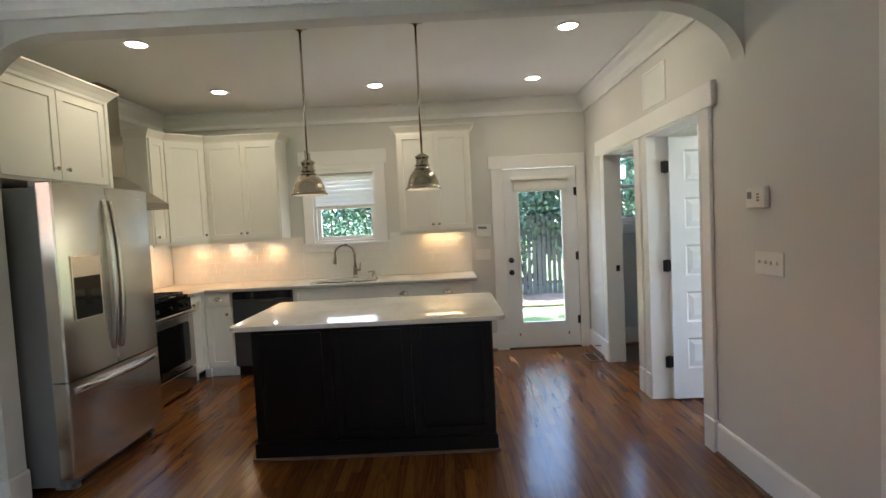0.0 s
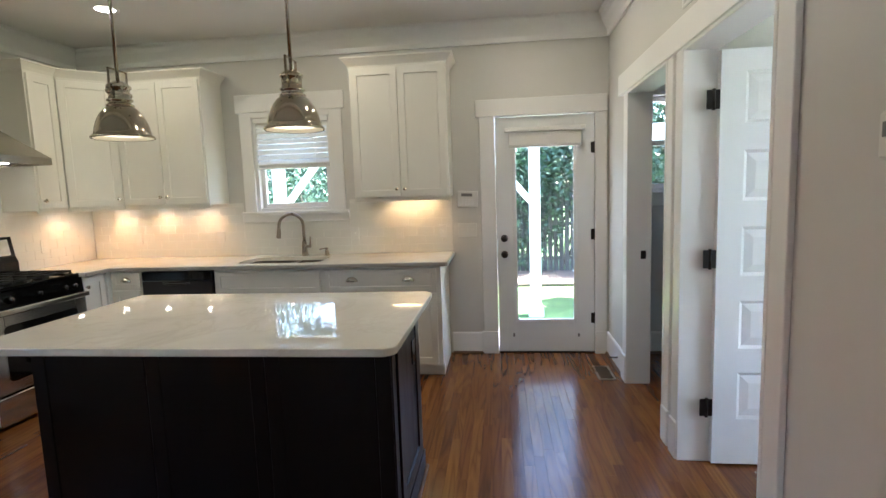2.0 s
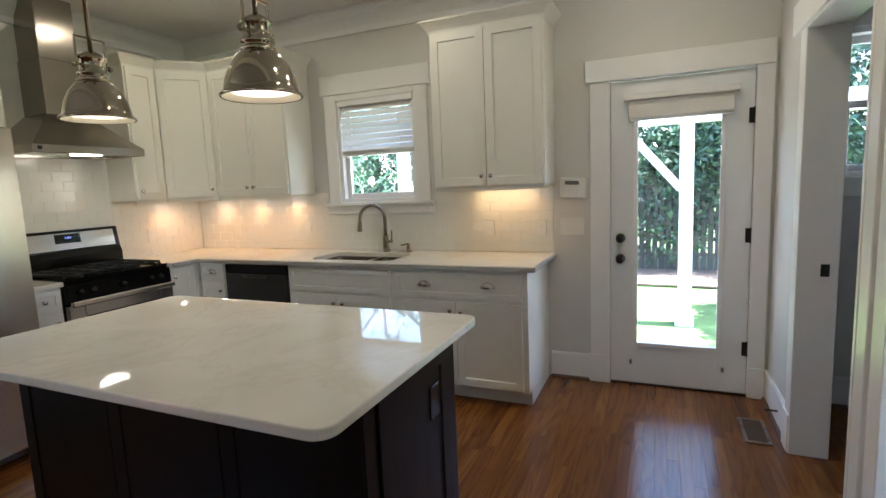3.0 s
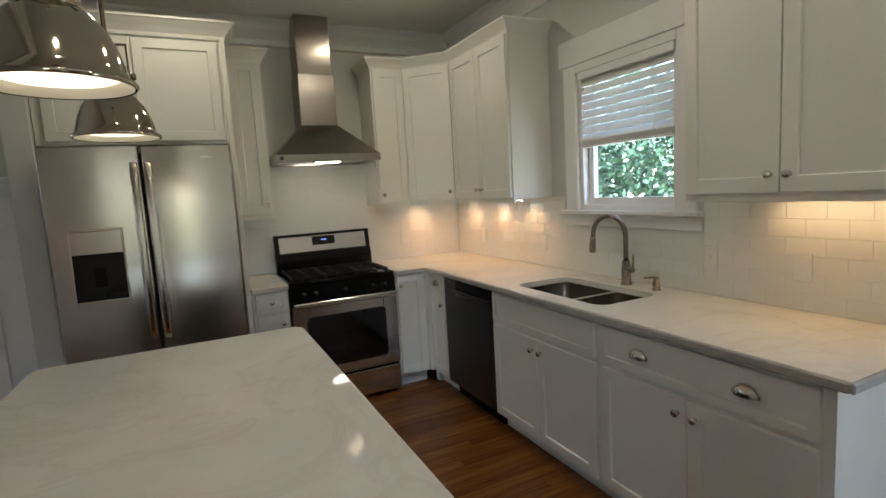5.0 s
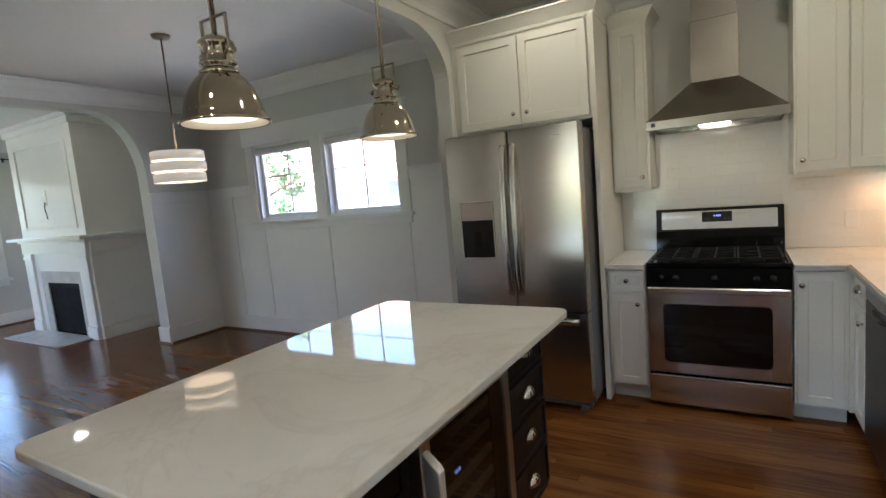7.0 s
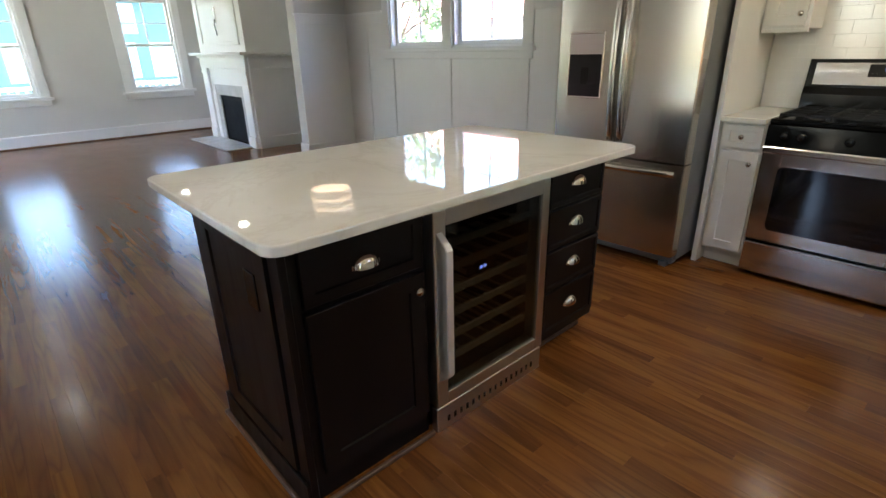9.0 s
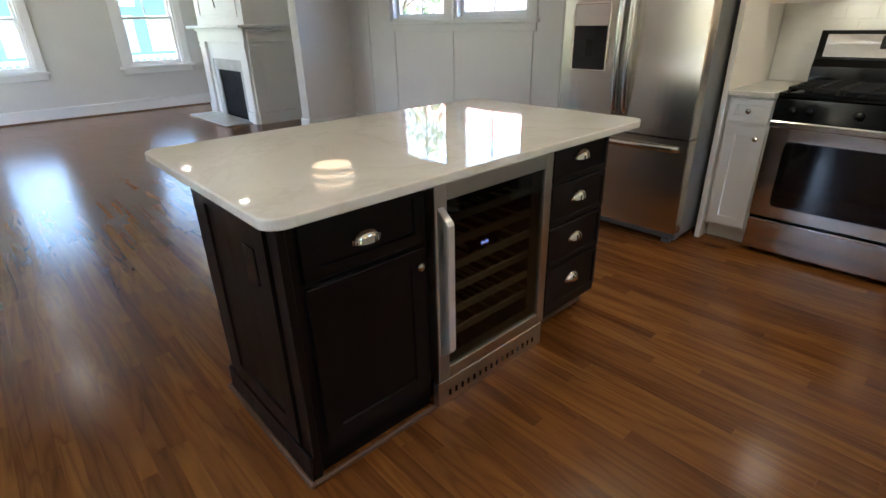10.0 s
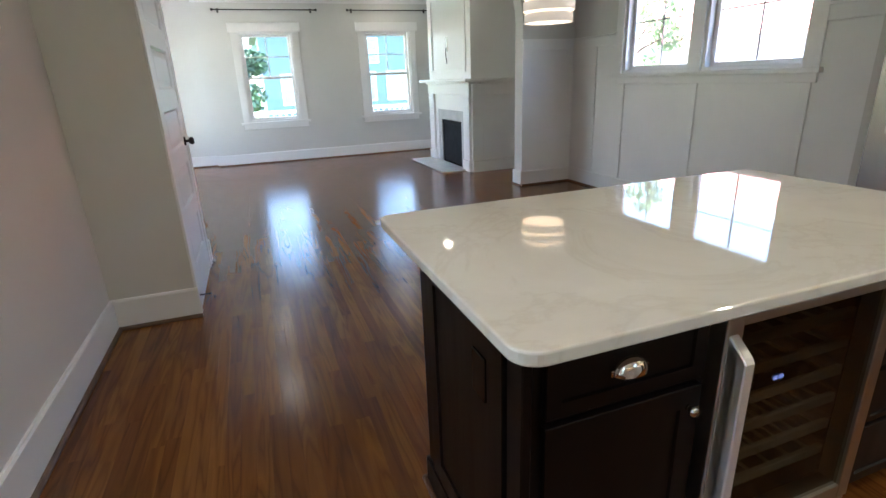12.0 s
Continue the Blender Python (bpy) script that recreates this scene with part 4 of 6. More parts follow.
sp = thing("soap_pump", "short brushed nickel soap pump on the worktop", "soap dispenser", pose(-0.57, 5.70, CT1))
part("body", lathe(bm_new(), [(0, 0), (0.024, 0), (0.024, 0.004), (0.018, 0.01), (0.017, 0.045), (0.012, 0.05), (0.012, 0.058), (0, 0.058)], 18), M_FAUCET, sp)
part("spout", tube(bm_new(), [(0.015, 0, 0.063), (-0.02, -0.004, 0.064), (-0.065, -0.01, 0.055)], 0.006, 10), M_FAUCET, sp)

# ---- dishwasher ----
dw = thing("dishwasher", "dark stainless dishwasher under the worktop", "dishwasher", onback(-1.957))
part("body", bx(0.003, -0.60, 0.10, 0.607, -0.03, 0.882), M_BLACK, dw)
part("door", boxes((0.003, -0.635, 0.115, 0.607, -0.60, 0.80), b=0.004), M_SLATE, dw)
part("control_panel", boxes((0.003, -0.635, 0.803, 0.607, -0.60, 0.878), b=0.004), M_BLKGLASS, dw)
part("pocket_handle", tube(bm_new(), [(0.19, -0.640, 0.785), (0.25, -0.650, 0.778), (0.36, -0.650, 0.778), (0.42, -0.640, 0.785)], 0.009, 10), M_SLATE, dw)
part("toe_kick", bx(0.003, -0.56, 0, 0.607, -0.05, 0.10), M_BLACK, dw)

# ---- range ----
rg = thing("gas_range", "stainless gas range with black cooktop and oven window", "stove", onleft(4.138))
RW = 0.760
part("body", bx(0, -0.62, 0.05, RW, -0.03, 0.895, b=0.003), M_BLACK, rg)
part("storage_drawer", bx(0.004, -0.655, 0.03, RW - 0.004, -0.622, 0.215, b=0.004), M_STEEL, rg)
od = part("oven_door", boxes((0.004, -0.66, 0.235, 0.105, -0.622, 0.755), (RW - 0.105, -0.66, 0.235, RW - 0.004, -0.622, 0.755), (0.105, -0.66, 0.235, RW - 0.105, -0.622, 0.315), (0.105, -0.66, 0.665, RW - 0.105, -0.622, 0.755), b=0.003), M_STEEL, rg)
part("oven_window", prism(bm_new(), rounded([(0.095, 0.305, 1), (RW - 0.095, 0.305, 1), (RW - 0.095, 0.675, 1), (0.095, 0.675, 1)], 0.03), -0.6625, -0.63), M_BLKGLASS, od, "black glass oven window")
wr = bm_new()
prism(wr, rounded([(0.088, 0.298, 1), (RW - 0.088, 0.298, 1), (RW - 0.088, 0.682, 1), (0.088, 0.682, 1)], 0.035), -0.6612, -0.64)
part("window_trim", wr, M_STEEL, od)
part("oven_handle", boxes((0.01, -0.705, 0.748, RW - 0.01, -0.672, 0.785), (0.03, -0.675, 0.752, 0.06, -0.655, 0.780), (RW - 0.06, -0.675, 0.752, RW - 0.03, -0.655, 0.780), b=0.006), M_STEEL, od)
kp = bm_new()
prism(kp, [(-0.622, 0.765), (-0.652, 0.770), (-0.643, 0.893), (-0.60, 0.893)], 0.002, RW - 0.002, "x")
cp = part("control_panel", kp, M_PANEL, rg)
for x in (0.09, 0.17, 0.38, 0.59, 0.67):
    part("burner_knob", lathe(bm_new(), [(0, 0.026), (0.017, 0.025), (0.019, 0.020), (0.021, 0.004), (0.024, 0.0), (0, 0)], 18, pose(x, -0.645, 0.835, 80)), M_BLACK, cp, "black burner knob")
part("cooktop", boxes((0, -0.625, 0.895, RW, -0.09, 0.912), (0, -0.625, 0.912, RW, -0.605, 0.922), (0, -0.605, 0.912, 0.018, -0.09, 0.922), (RW - 0.018, -0.605, 0.912, RW, -0.09, 0.922), b=0.004), M_PANEL, rg)
for bx_, by_ in ((0.17, -0.47), (0.17, -0.22), (0.38, -0.34), (0.59, -0.47), (0.59, -0.22)):
    part("burner", lathe(bm_new(), [(0, 0.024), (0.034, 0.024), (0.037, 0.020), (0.037, 0.014), (0.048, 0.012), (0.05, 0.0), (0, 0)], 20, pose(bx_, by_, 0.912)), M_GRATE, rg)
for x0, x1 in ((0.03, 0.265), (0.27, 0.49), (0.495, 0.73)):
    bm = bm_new()
    z0, z1 = 0.934, 0.950
    for x in (x0, x1 - 0.012):
        box(bm, x, -0.59, z0, x + 0.012, -0.11, z1, b=0.002)
    for y in (-0.59, -0.472, -0.356, -0.232, -0.122):
        box(bm, x0 + 0.012, y, z0 + 0.002, x1 - 0.012, y + 0.010, z1 - 0.001, b=0.002)
    xm = (x0 + x1) / 2
    box(bm, xm - 0.005, -0.58, z0 + 0.003, xm + 0.005, -0.115, z1 - 0.002, b=0.002)
    for x in (x0, x1 - 0.012):
        for y in (-0.59, -0.122):
            box(bm, x, y, 0.912, x + 0.012, y + 0.012, z0)
    part("grate", bm, M_GRATE, rg, "cast-iron grate")
bgm = bm_new()
prism(bgm, [(-0.12, 0.895), (-0.03, 0.895), (-0.03, 1.215), (-0.075, 1.215), (-0.10, 1.06), (-0.12, 1.02)], 0, RW, "x")
bg = part("backguard", bgm, M_BLACK, rg)
tilt = math.degrees(math.atan2(0.025, 0.155))
def on_guard(name, x0, x1, s0, s1, t, mat, parent, label=""):
    """A plate on the sloping face of the backguard, from s0 to s1 up the slope."""
    b_ = bx(x0, -t, s0, x1, 0.002, s1, b=0.002)
    b_.transform(pose(0, -0.10, 1.06, -tilt))
    return part(name, b_, mat, parent, label)
pl = on_guard("panel_plate", 0.035, RW - 0.035, 0.012, 0.137, 0.004, M_STEEL, bg, "brushed steel control plate")
dp = on_guard("display", 0.29, 0.47, 0.06, 0.128, 0.006, M_BLKGLASS, pl)
for k, x in enumerate((0.362, 0.376, 0.384, 0.396)):
    on_guard("digit", x, x + 0.007, 0.093, 0.108, 0.0068, M_LED, dp)
for x in (0.305, 0.325, 0.425, 0.445):
    on_guard("button", x, x + 0.010, 0.076, 0.081, 0.0066, M_GREYPLASTIC, dp)
for x in (0.03, RW - 0.06):
    for y in (-0.60, -0.10):
        part("foot", bx(x, y, 0, x + 0.03, y + 0.03, 0.05), M_BLACK, rg)

# ---- hood ----
hd_ = thing("range_hood", "stainless chimney hood with a lit underside", "range hood", onleft(4.150, 1.745))
HW, HD = 0.757, 0.50
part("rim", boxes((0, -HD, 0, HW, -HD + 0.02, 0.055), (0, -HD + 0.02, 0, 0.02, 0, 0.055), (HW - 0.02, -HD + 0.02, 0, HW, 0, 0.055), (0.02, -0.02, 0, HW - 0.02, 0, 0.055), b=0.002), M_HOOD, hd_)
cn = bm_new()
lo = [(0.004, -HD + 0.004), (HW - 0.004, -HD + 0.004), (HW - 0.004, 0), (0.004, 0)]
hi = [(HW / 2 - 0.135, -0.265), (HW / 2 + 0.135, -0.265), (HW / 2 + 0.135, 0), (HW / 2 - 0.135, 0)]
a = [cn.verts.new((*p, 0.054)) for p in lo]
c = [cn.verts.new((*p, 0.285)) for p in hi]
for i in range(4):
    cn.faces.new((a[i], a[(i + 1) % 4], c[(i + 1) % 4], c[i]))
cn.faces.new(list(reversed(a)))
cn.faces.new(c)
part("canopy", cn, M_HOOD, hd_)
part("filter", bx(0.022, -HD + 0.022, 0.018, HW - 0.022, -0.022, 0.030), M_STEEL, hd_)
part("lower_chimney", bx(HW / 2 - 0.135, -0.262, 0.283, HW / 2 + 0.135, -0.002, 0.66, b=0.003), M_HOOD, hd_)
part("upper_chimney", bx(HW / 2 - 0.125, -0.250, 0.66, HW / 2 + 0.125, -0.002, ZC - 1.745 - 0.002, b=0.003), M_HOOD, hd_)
part("switch_panel", bx(0.03, -HD - 0.002, 0.018, 0.055, -HD + 0.002, 0.042), M_BLKGLASS, hd_)
part("hood_lamp", bx(HW / 2 - 0.085, -HD + 0.05, -0.006, HW / 2 + 0.085, -HD + 0.13, 0.020, b=0.003), M_HOODGLOW, hd_, "glowing lamp strip")
lamp("hood_light", "AREA", (XL + HD - 0.10, 4.53, 1.732), 1.8, SOFTWARM, 0.10)

# ---- refrigerator ----
fr = thing("refrigerator", "stainless french-door refrigerator with water dispenser", "refrigerator", onleft(2.925))
FW = 0.912
part("body", bx(0.004, -0.83, 0.04, FW - 0.004, -0.03, 1.80, b=0.004), M_GREYPLASTIC, fr)
def bowed(bm, x0, x1, z0, z1, yb, yf, bow=0.012, n=10):
    """A door whose front swells a little across its width."""
    pts = [(x0, yb), (x0, yf + 0.012)]
    for i in range(n + 1):
        u = i / n
        pts.append((x0 + 0.006 + (x1 - x0 - 0.012) * u, yf - bow * math.sin(math.pi * u)))
    pts += [(x1, yf + 0.012), (x1, yb)]
    return prism(bm, pts, z0, z1, "z")
dl = part("door", bowed(bm_new(), 0.0, FW / 2 - 0.004, 0.665, 1.825, -0.836, -0.925), M_STEELV, fr, "dispenser door")
dr2 = part("door", bowed(bm_new(), FW / 2 + 0.004, FW, 0.665, 1.825, -0.836, -0.925), M_STEELV, fr)
fz = part("freezer_drawer", bowed(bm_new(), 0.0, FW, 0.085, 0.655, -0.836, -0.925), M_STEELV, fr)
def bowed_bar(a, c, w, deep=0.042, axis="z", n=18):
    """A solid bar handle from a to c whose front swells away from the door."""
    bm, rings = bm_new(), []
    for i in range(n + 1):
        u = i / n
        k = math.sin(math.pi * u) ** 0.7
        t = a + (c - a) * u
        front, back = -0.938 - deep * k, -0.926
        hw = w / 2
        ring = [(-hw, back), (-hw, front + 0.005), (-hw + 0.005, front), (hw - 0.005, front), (hw, front + 0.005), (hw, back)]
        rings.append([bm.verts.new((p, q, t) if axis == "z" else (t, q, p)) for p, q in ring])
    for p, q in zip(rings, rings[1:]):
        for k in range(6):
            f = bm.faces.new((p[k - 1], p[k], q[k], q[k - 1]))
            f.smooth = True
    bm.faces.new(rings[0])
    bm.faces.new(list(reversed(rings[-1])))
    return bm
for d_, x in ((dl, FW / 2 - 0.034), (dr2, FW / 2 + 0.034)):
    hb = bowed_bar(0.76, 1.74, 0.036)
    hb.transform(pose(x, 0, 0))
    part("handle", hb, M_STEELV, d_, "bowed flat steel handle")
hb = bowed_bar(0.05, FW - 0.05, 0.034, 0.040, "x")
hb.transform(pose(0, 0, 0.600))
part("handle", hb, M_STEEL, fz, "bowed flat steel handle")
ds = part("dispenser", boxes((0.085, -0.941, 1.005, 0.095, -0.930, 1.395), (0.325, -0.941, 1.005, 0.335, -0.930, 1.395), (0.095, -0.941, 1.385, 0.325, -0.930, 1.395), (0.095, -0.941, 1.005, 0.325, -0.930, 1.015), b=0.002), M_CHROME, dl, "chrome-framed dispenser")
part("dispenser_panel", bx(0.095, -0.9395, 1.265, 0.325, -0.925, 1.385, b=0.001), M_STEEL, ds)
part("dispenser_recess", bx(0.095, -0.9385, 1.015, 0.325, -0.925, 1.265, b=0.001), M_BLKGLASS, ds)
part("dispenser_paddle", bx(0.185, -0.941, 1.09, 0.235, -0.937, 1.19, b=0.003), M_BLACK, ds)
part("hinge_cover", bx(FW - 0.09, -0.90, 1.80, FW - 0.01, -0.78, 1.835, b=0.006), M_GREYPLASTIC, fr)
part("hinge_cover", bx(0.01, -0.90, 1.80, 0.09, -0.78, 1.835, b=0.006), M_GREYPLASTIC, fr)
part("base_grille", bx(0.02, -0.85, 0.015, FW - 0.02, -0.78, 0.08, b=0.003), M_GREYPLASTIC, fr)
part("badge", bx(FW - 0.16, -0.937, 1.755, FW - 0.10, -0.9335, 1.765), M_CHROME, dr2)
for x in (0.05, FW - 0.09):
    part("foot", bx(x, -0.88, 0, x + 0.05, -0.80, 0.03, b=0.004), M_GREYPLASTIC, fr)
    part("foot", bx(x, -0.15, 0, x + 0.05, -0.08, 0.045, b=0.004), M_GREYPLASTIC, fr)

# ---- island ----
IX0, IX1, IY0, IY1 = -1.015, 0.530, 3.26, 3.885
isl = thing("kitchen_island", "espresso-stained kitchen island with drawers", "kitchen island", pose(-0.24, 3.57, 0))
def il(x0, y0, z0, x1, y1, z1):
    return (x0 + 0.24, y0 - 3.57, z0, x1 + 0.24, y1 - 3.57, z1)
WC0, WC1 = -0.575, 0.035   # wine cooler bay
part("body", boxes(il(IX0, IY0, 0.09, IX1, 3.33, 0.893), il(WC1 + 0.004, 3.33, 0.09, IX1, IY1 - 0.02, 0.893), il(IX0, 3.33, 0.09, WC0 - 0.004, IY1 - 0.02, 0.893), il(WC0 - 0.004, 3.33, 0.875, WC1 + 0.004, IY1 - 0.03, 0.893)), M_ESPRESSO, isl)
part("plinth", boxes(il(IX0 + 0.012, IY0 + 0.012, 0, IX1 - 0.012, 3.33, 0.09), il(WC1 + 0.006, 3.33, 0, IX1 - 0.012, IY1 - 0.03, 0.09), il(IX0 + 0.012, 3.33, 0, WC0 - 0.006, IY1 - 0.09, 0.09)), M_ESPRESSO, isl)
part("base_moulding", boxes(il(IX0 - 0.015, IY0 - 0.015, 0, IX1 + 0.015, IY0, 0.11), il(IX1, IY0, 0, IX1 + 0.015, IY1, 0.11), il(IX0 - 0.015, IY0, 0, IX0, IY1 - 0.09, 0.11), b=0.003), M_ESPRESSO, isl)
part("shoe_moulding", boxes(il(IX0 - 0.03, IY0 - 0.03, 0, IX1 + 0.03, IY0 - 0.015, 0.02), il(IX1 + 0.015, IY0 - 0.015, 0, IX1 + 0.03, IY1 + 0.012, 0.02), il(WC1 + 0.006, IY1 - 0.003, 0, IX1 + 0.015, IY1 + 0.012, 0.02), il(IX0, IY1 - 0.09, 0, WC0 - 0.01, IY1 - 0.075, 0.02), b=0.004), M_SHOE, isl, "worn brown shoe moulding")
part("corner_post", boxes(il(IX1 - 0.02, IY1 - 0.06, 0.02, IX1 + 0.004, IY1 + 0.004, 0.893), b=0.003), M_ESPRESSO, isl)
part("corner_post", boxes(il(IX1 - 0.02, IY0 - 0.004, 0.11, IX1 + 0.004, IY0 + 0.06, 0.893), b=0.003), M_ESPRESSO, isl)
ep = bm_new()
shaker(ep, 0, 0.12, IY1 - IY0 - 0.13, 0.88, 0, 0.012, 0.07, 0.008)
ep.transform(pose(IX1 + 0.24 + 0.0005, IY0 - 3.57 + 0.065, 0, 0, 0, 90))
part("end_panel", ep, M_ESPRESSO, isl)
part("end_outlet", bx(*il(IX1 + 0.004, 3.66, 0.64, IX1 + 0.011, 3.73, 0.755), b=0.002), M_BLACK, isl, "black outlet plate")
for k in range(3):
    w = (IX1 - IX0) / 3
    bp = shaker(bm_new(), IX0 + 0.24 + k * w + 0.002, 0.115, IX0 + 0.24 + (k + 1) * w - 0.002, 0.885, IY0 - 3.57 - 0.0005, 0.008, 0.06, 0.005)
    part("back_panel", bp, M_ESPRESSO, isl)
def island_front(kind, x0, x1, z0, z1, fit, fr):
    """A front on the cooler's side; x in world metres, face at IY1."""
    m = pose(x1 + 0.24, IY1 - 3.57, 0, 0, 0, 180)
    bm = shaker(bm_new(), 0, z0, x1 - x0, z1, 0.0195, 0.019, fr, 0.007)
    bm.transform(m)
    f = part(kind, bm, M_ESPRESSO, isl)
    for k, fx, fz in fit:
        g = (knob if k == "knob" else cup_pull)(f, x1 - fx, 0.0005, fz, mat=M_CHROME)
        g.data.transform(m)
    return f
island_front("drawer", 0.062, 0.475, 0.680, 0.865, [("cup", 0.275, 0.760)], 0.035)
island_front("door", 0.062, 0.475, 0.11, 0.660, [("knob", 0.095, 0.607)], 0.055)
for z0, z1 in ((0.715, 0.865), (0.535, 0.700), (0.345, 0.520), (0.135, 0.330)):
    island_front("drawer", -0.99, WC0 - 0.03, z0, z1, [("cup", -0.79, (z0 + z1) / 2 + 0.012)], 0.018)
top = thing("island_top", "pale veined quartz island top with rounded corners", "worktop", pose(-0.23, 3.505, 0.893))
part("slab", slab(bm_new(), rounded([(-0.83, -0.49, 1), (0.83, -0.49, 1), (0.83, 0.495, 1), (-0.83, 0.495, 1)], 0.055, 8), 0, 0.030, 0.005), M_QUARTZ, top)

wcl = thing("wine_cooler", "stainless wine cooler with a glass door and racks", "wine cooler", pose(WC1 - 0.003, IY1, 0, 0, 0, 180))
CW = 0.603
part("cabinet", boxes((0, 0.06, 0.10, 0.02, 0.53, 0.86), (CW - 0.02, 0.06, 0.10, CW, 0.53, 0.86), (0.02, 0.51, 0.10, CW - 0.02, 0.53, 0.86), (0.02, 0.06, 0.10, CW - 0.02, 0.51, 0.12), (0.02, 0.06, 0.84, CW - 0.02, 0.51, 0.86)), M_BLACK, wcl)
wd = part("door_frame", boxes((0.0, -0.018, 0.115, 0.052, 0.045, 0.872), (CW - 0.045, -0.018, 0.115, CW, 0.045, 0.872), (0.052, -0.018, 0.115, CW - 0.045, 0.045, 0.165), (0.052, -0.018, 0.80, CW - 0.045, 0.045, 0.872), b=0.002), M_COOLER, wcl)
gp = part("glass", bx(0.05, -0.008, 0.163, CW - 0.043, 0.0, 0.802), M_DARKGLASS, wd, "smoked glass")
gp.visible_shadow = False
ch = prism(bm_new(), [(-0.016, 0.225), (-0.060, 0.262), (-0.068, 0.275), (-0.068, 0.735), (-0.060, 0.748), (-0.016, 0.785), (-0.016, 0.760), (-0.050, 0.730), (-0.050, 0.280), (-0.016, 0.250)], 0.008, 0.038, "x")
bmesh.ops.bevel(ch, geom=[e for e in ch.edges if abs(e.verts[0].co.x - e.verts[1].co.x) < 1e-6 and len(e.link_faces) == 2 and e.calc_face_angle(0) > 1.2], offset=0.003, segments=1, affect="EDGES")
part("handle", ch, M_HANDLE, wd, "angled steel bar handle")
for k in range(6):
    z = 0.22 + k * 0.092
    rk = boxes((0.03, 0.055, z, CW - 0.03, 0.070, z + 0.030), b=0.002)
    for i in range(7):
        x = 0.06 + i * (CW - 0.12) / 6
        box(rk, x - 0.004, 0.07, z + 0.004, x + 0.004, 0.48, z + 0.012)
    part("rack", rk, M_RACK, wcl, "steel wine rack")
part("divider", bx(0.02, 0.055, 0.745, CW - 0.02, 0.50, 0.765), M_BLACK, wcl)
for i, x in enumerate((0.284, 0.292, 0.305, 0.313)):
    part("digit", bx(CW - x - 0.005, 0.049, 0.556, CW - x, 0.052, 0.567), M_LED, wcl)
part("display", bx(0.22, 0.0525, 0.542, 0.38, 0.056, 0.582), M_BLKGLASS, wcl)
gr = boxes((0.0, -0.012, 0.0, CW, 0.02, 0.105), b=0.002)
gl_ = part("toe_grille", gr, M_COOLER, wcl)
for i in range(16):
    x = 0.05 + i * 0.0325
    part("slot", bx(x, -0.0135, 0.03, x + 0.012, -0.010, 0.055), M_BLACK, gl_)

# ---- lamps ----
def lampshade_pendant(x, y, rim=1.712):
    """A polished dome on a stem with a bail, with its bulb and light."""
    p = thing("pendant_lamp", "polished nickel dome pendant with a bail, lit", "pendant lamp", pose(x, y, rim), "pendants over the island")
    R = 0.118
    out = [(R, 0.0), (R + 0.004, 0.004), (R + 0.001, 0.010), (R - 0.009, 0.016), (R - 0.012, 0.030), (R - 0.019, 0.060), (R - 0.034, 0.095), (R - 0.054, 0.122), (R - 0.070, 0.134)]
    part("shade", lathe(bm_new(), out, 40), M_NICKEL, p, "polished nickel dome")
    part("shade_lining", lathe(bm_new(), [(R - 0.004, 0.001), (R - 0.014, 0.015), (R - 0.026, 0.058), (R - 0.042, 0.092), (R - 0.066, 0.118), (0, 0.124)], 40), M_SHADEIN, p, "white lining of the shade")
    part("frosted_lens", lathe(bm_new(), [(R - 0.018, 0.022), (R - 0.030, 0.016), (0, 0.012)], 36), M_LENS, p, "glowing frosted lens")
    part("neck", lathe(bm_new(), [(0.047, 0.130), (0.053, 0.134), (0.053, 0.140), (0.042, 0.146), (0.042, 0.152), (0.050, 0.156), (0.050, 0.163), (0.041, 0.168), (0.041, 0.205), (0.047, 0.208), (0.047, 0.218), (0.030, 0.230), (0.013, 0.240), (0, 0.240)], 28), M_NICKEL, p)
    part("bail", boxes((-0.005, -0.054, 0.180, 0.005, -0.048, 0.286), (-0.005, 0.048, 0.180, 0.005, 0.054, 0.286), (-0.005, -0.054, 0.280, 0.005, 0.054, 0.286), b=0.002), M_NICKEL, p)
    for s in (-1, 1):
        part("thumbscrew", tube(tube(bm_new(), [(0, s * 0.036, 0.188), (0, s * 0.066, 0.188)], 0.005, 10), [(0, s * 0.056, 0.188), (0, s * 0.062, 0.188), (0, s * 0.070, 0.188)], [0.009, 0.012, 0.008], 12), M_NICKEL, p)
    part("stem", tube(bm_new(), [(0, 0, 0.238), (0, 0, ZC - rim - 0.02)], 0.0075, 12), M_NICKEL, p)
    part("canopy", lathe(bm_new(), [(0.012, -0.05), (0.030, -0.028), (0.058, -0.02), (0.062, -0.003), (0, -0.002)], 28, pose(0, 0, ZC - rim)), M_NICKEL, p)
    return p


for px in (0.135, -0.625):
    lampshade_pendant(px, 3.43)

dpn = thing("drum_pendant", "three-banded white drum pendant, lit", "pendant lamp", pose(-1.335, 0.90, 1.722))
for z, R in ((0.0, 0.186), (0.084, 0.196), (0.168, 0.190)):
    part("band", lathe(bm_new(), [(R - 0.003, z), (R, z + 0.002), (R, z + 0.066), (R - 0.003, z + 0.068), (R - 0.006, z + 0.066), (R - 0.006, z + 0.002), (R - 0.003, z)], 40), M_LAMPCLOTH, dpn, "white cloth band")
part("inner_drum", lathe(bm_new(), [(0.165, 0.006), (0.165, 0.230)], 36), glowing("lit_inner_drum", (1.0, 0.80, 0.56), 0.15), dpn, "glowing inner drum")
part("spider", boxes((-0.185, -0.006, 0.222, 0.185, 0.006, 0.230), (-0.006, -0.185, 0.216, 0.006, 0.185, 0.222)), M_KNOB, dpn)
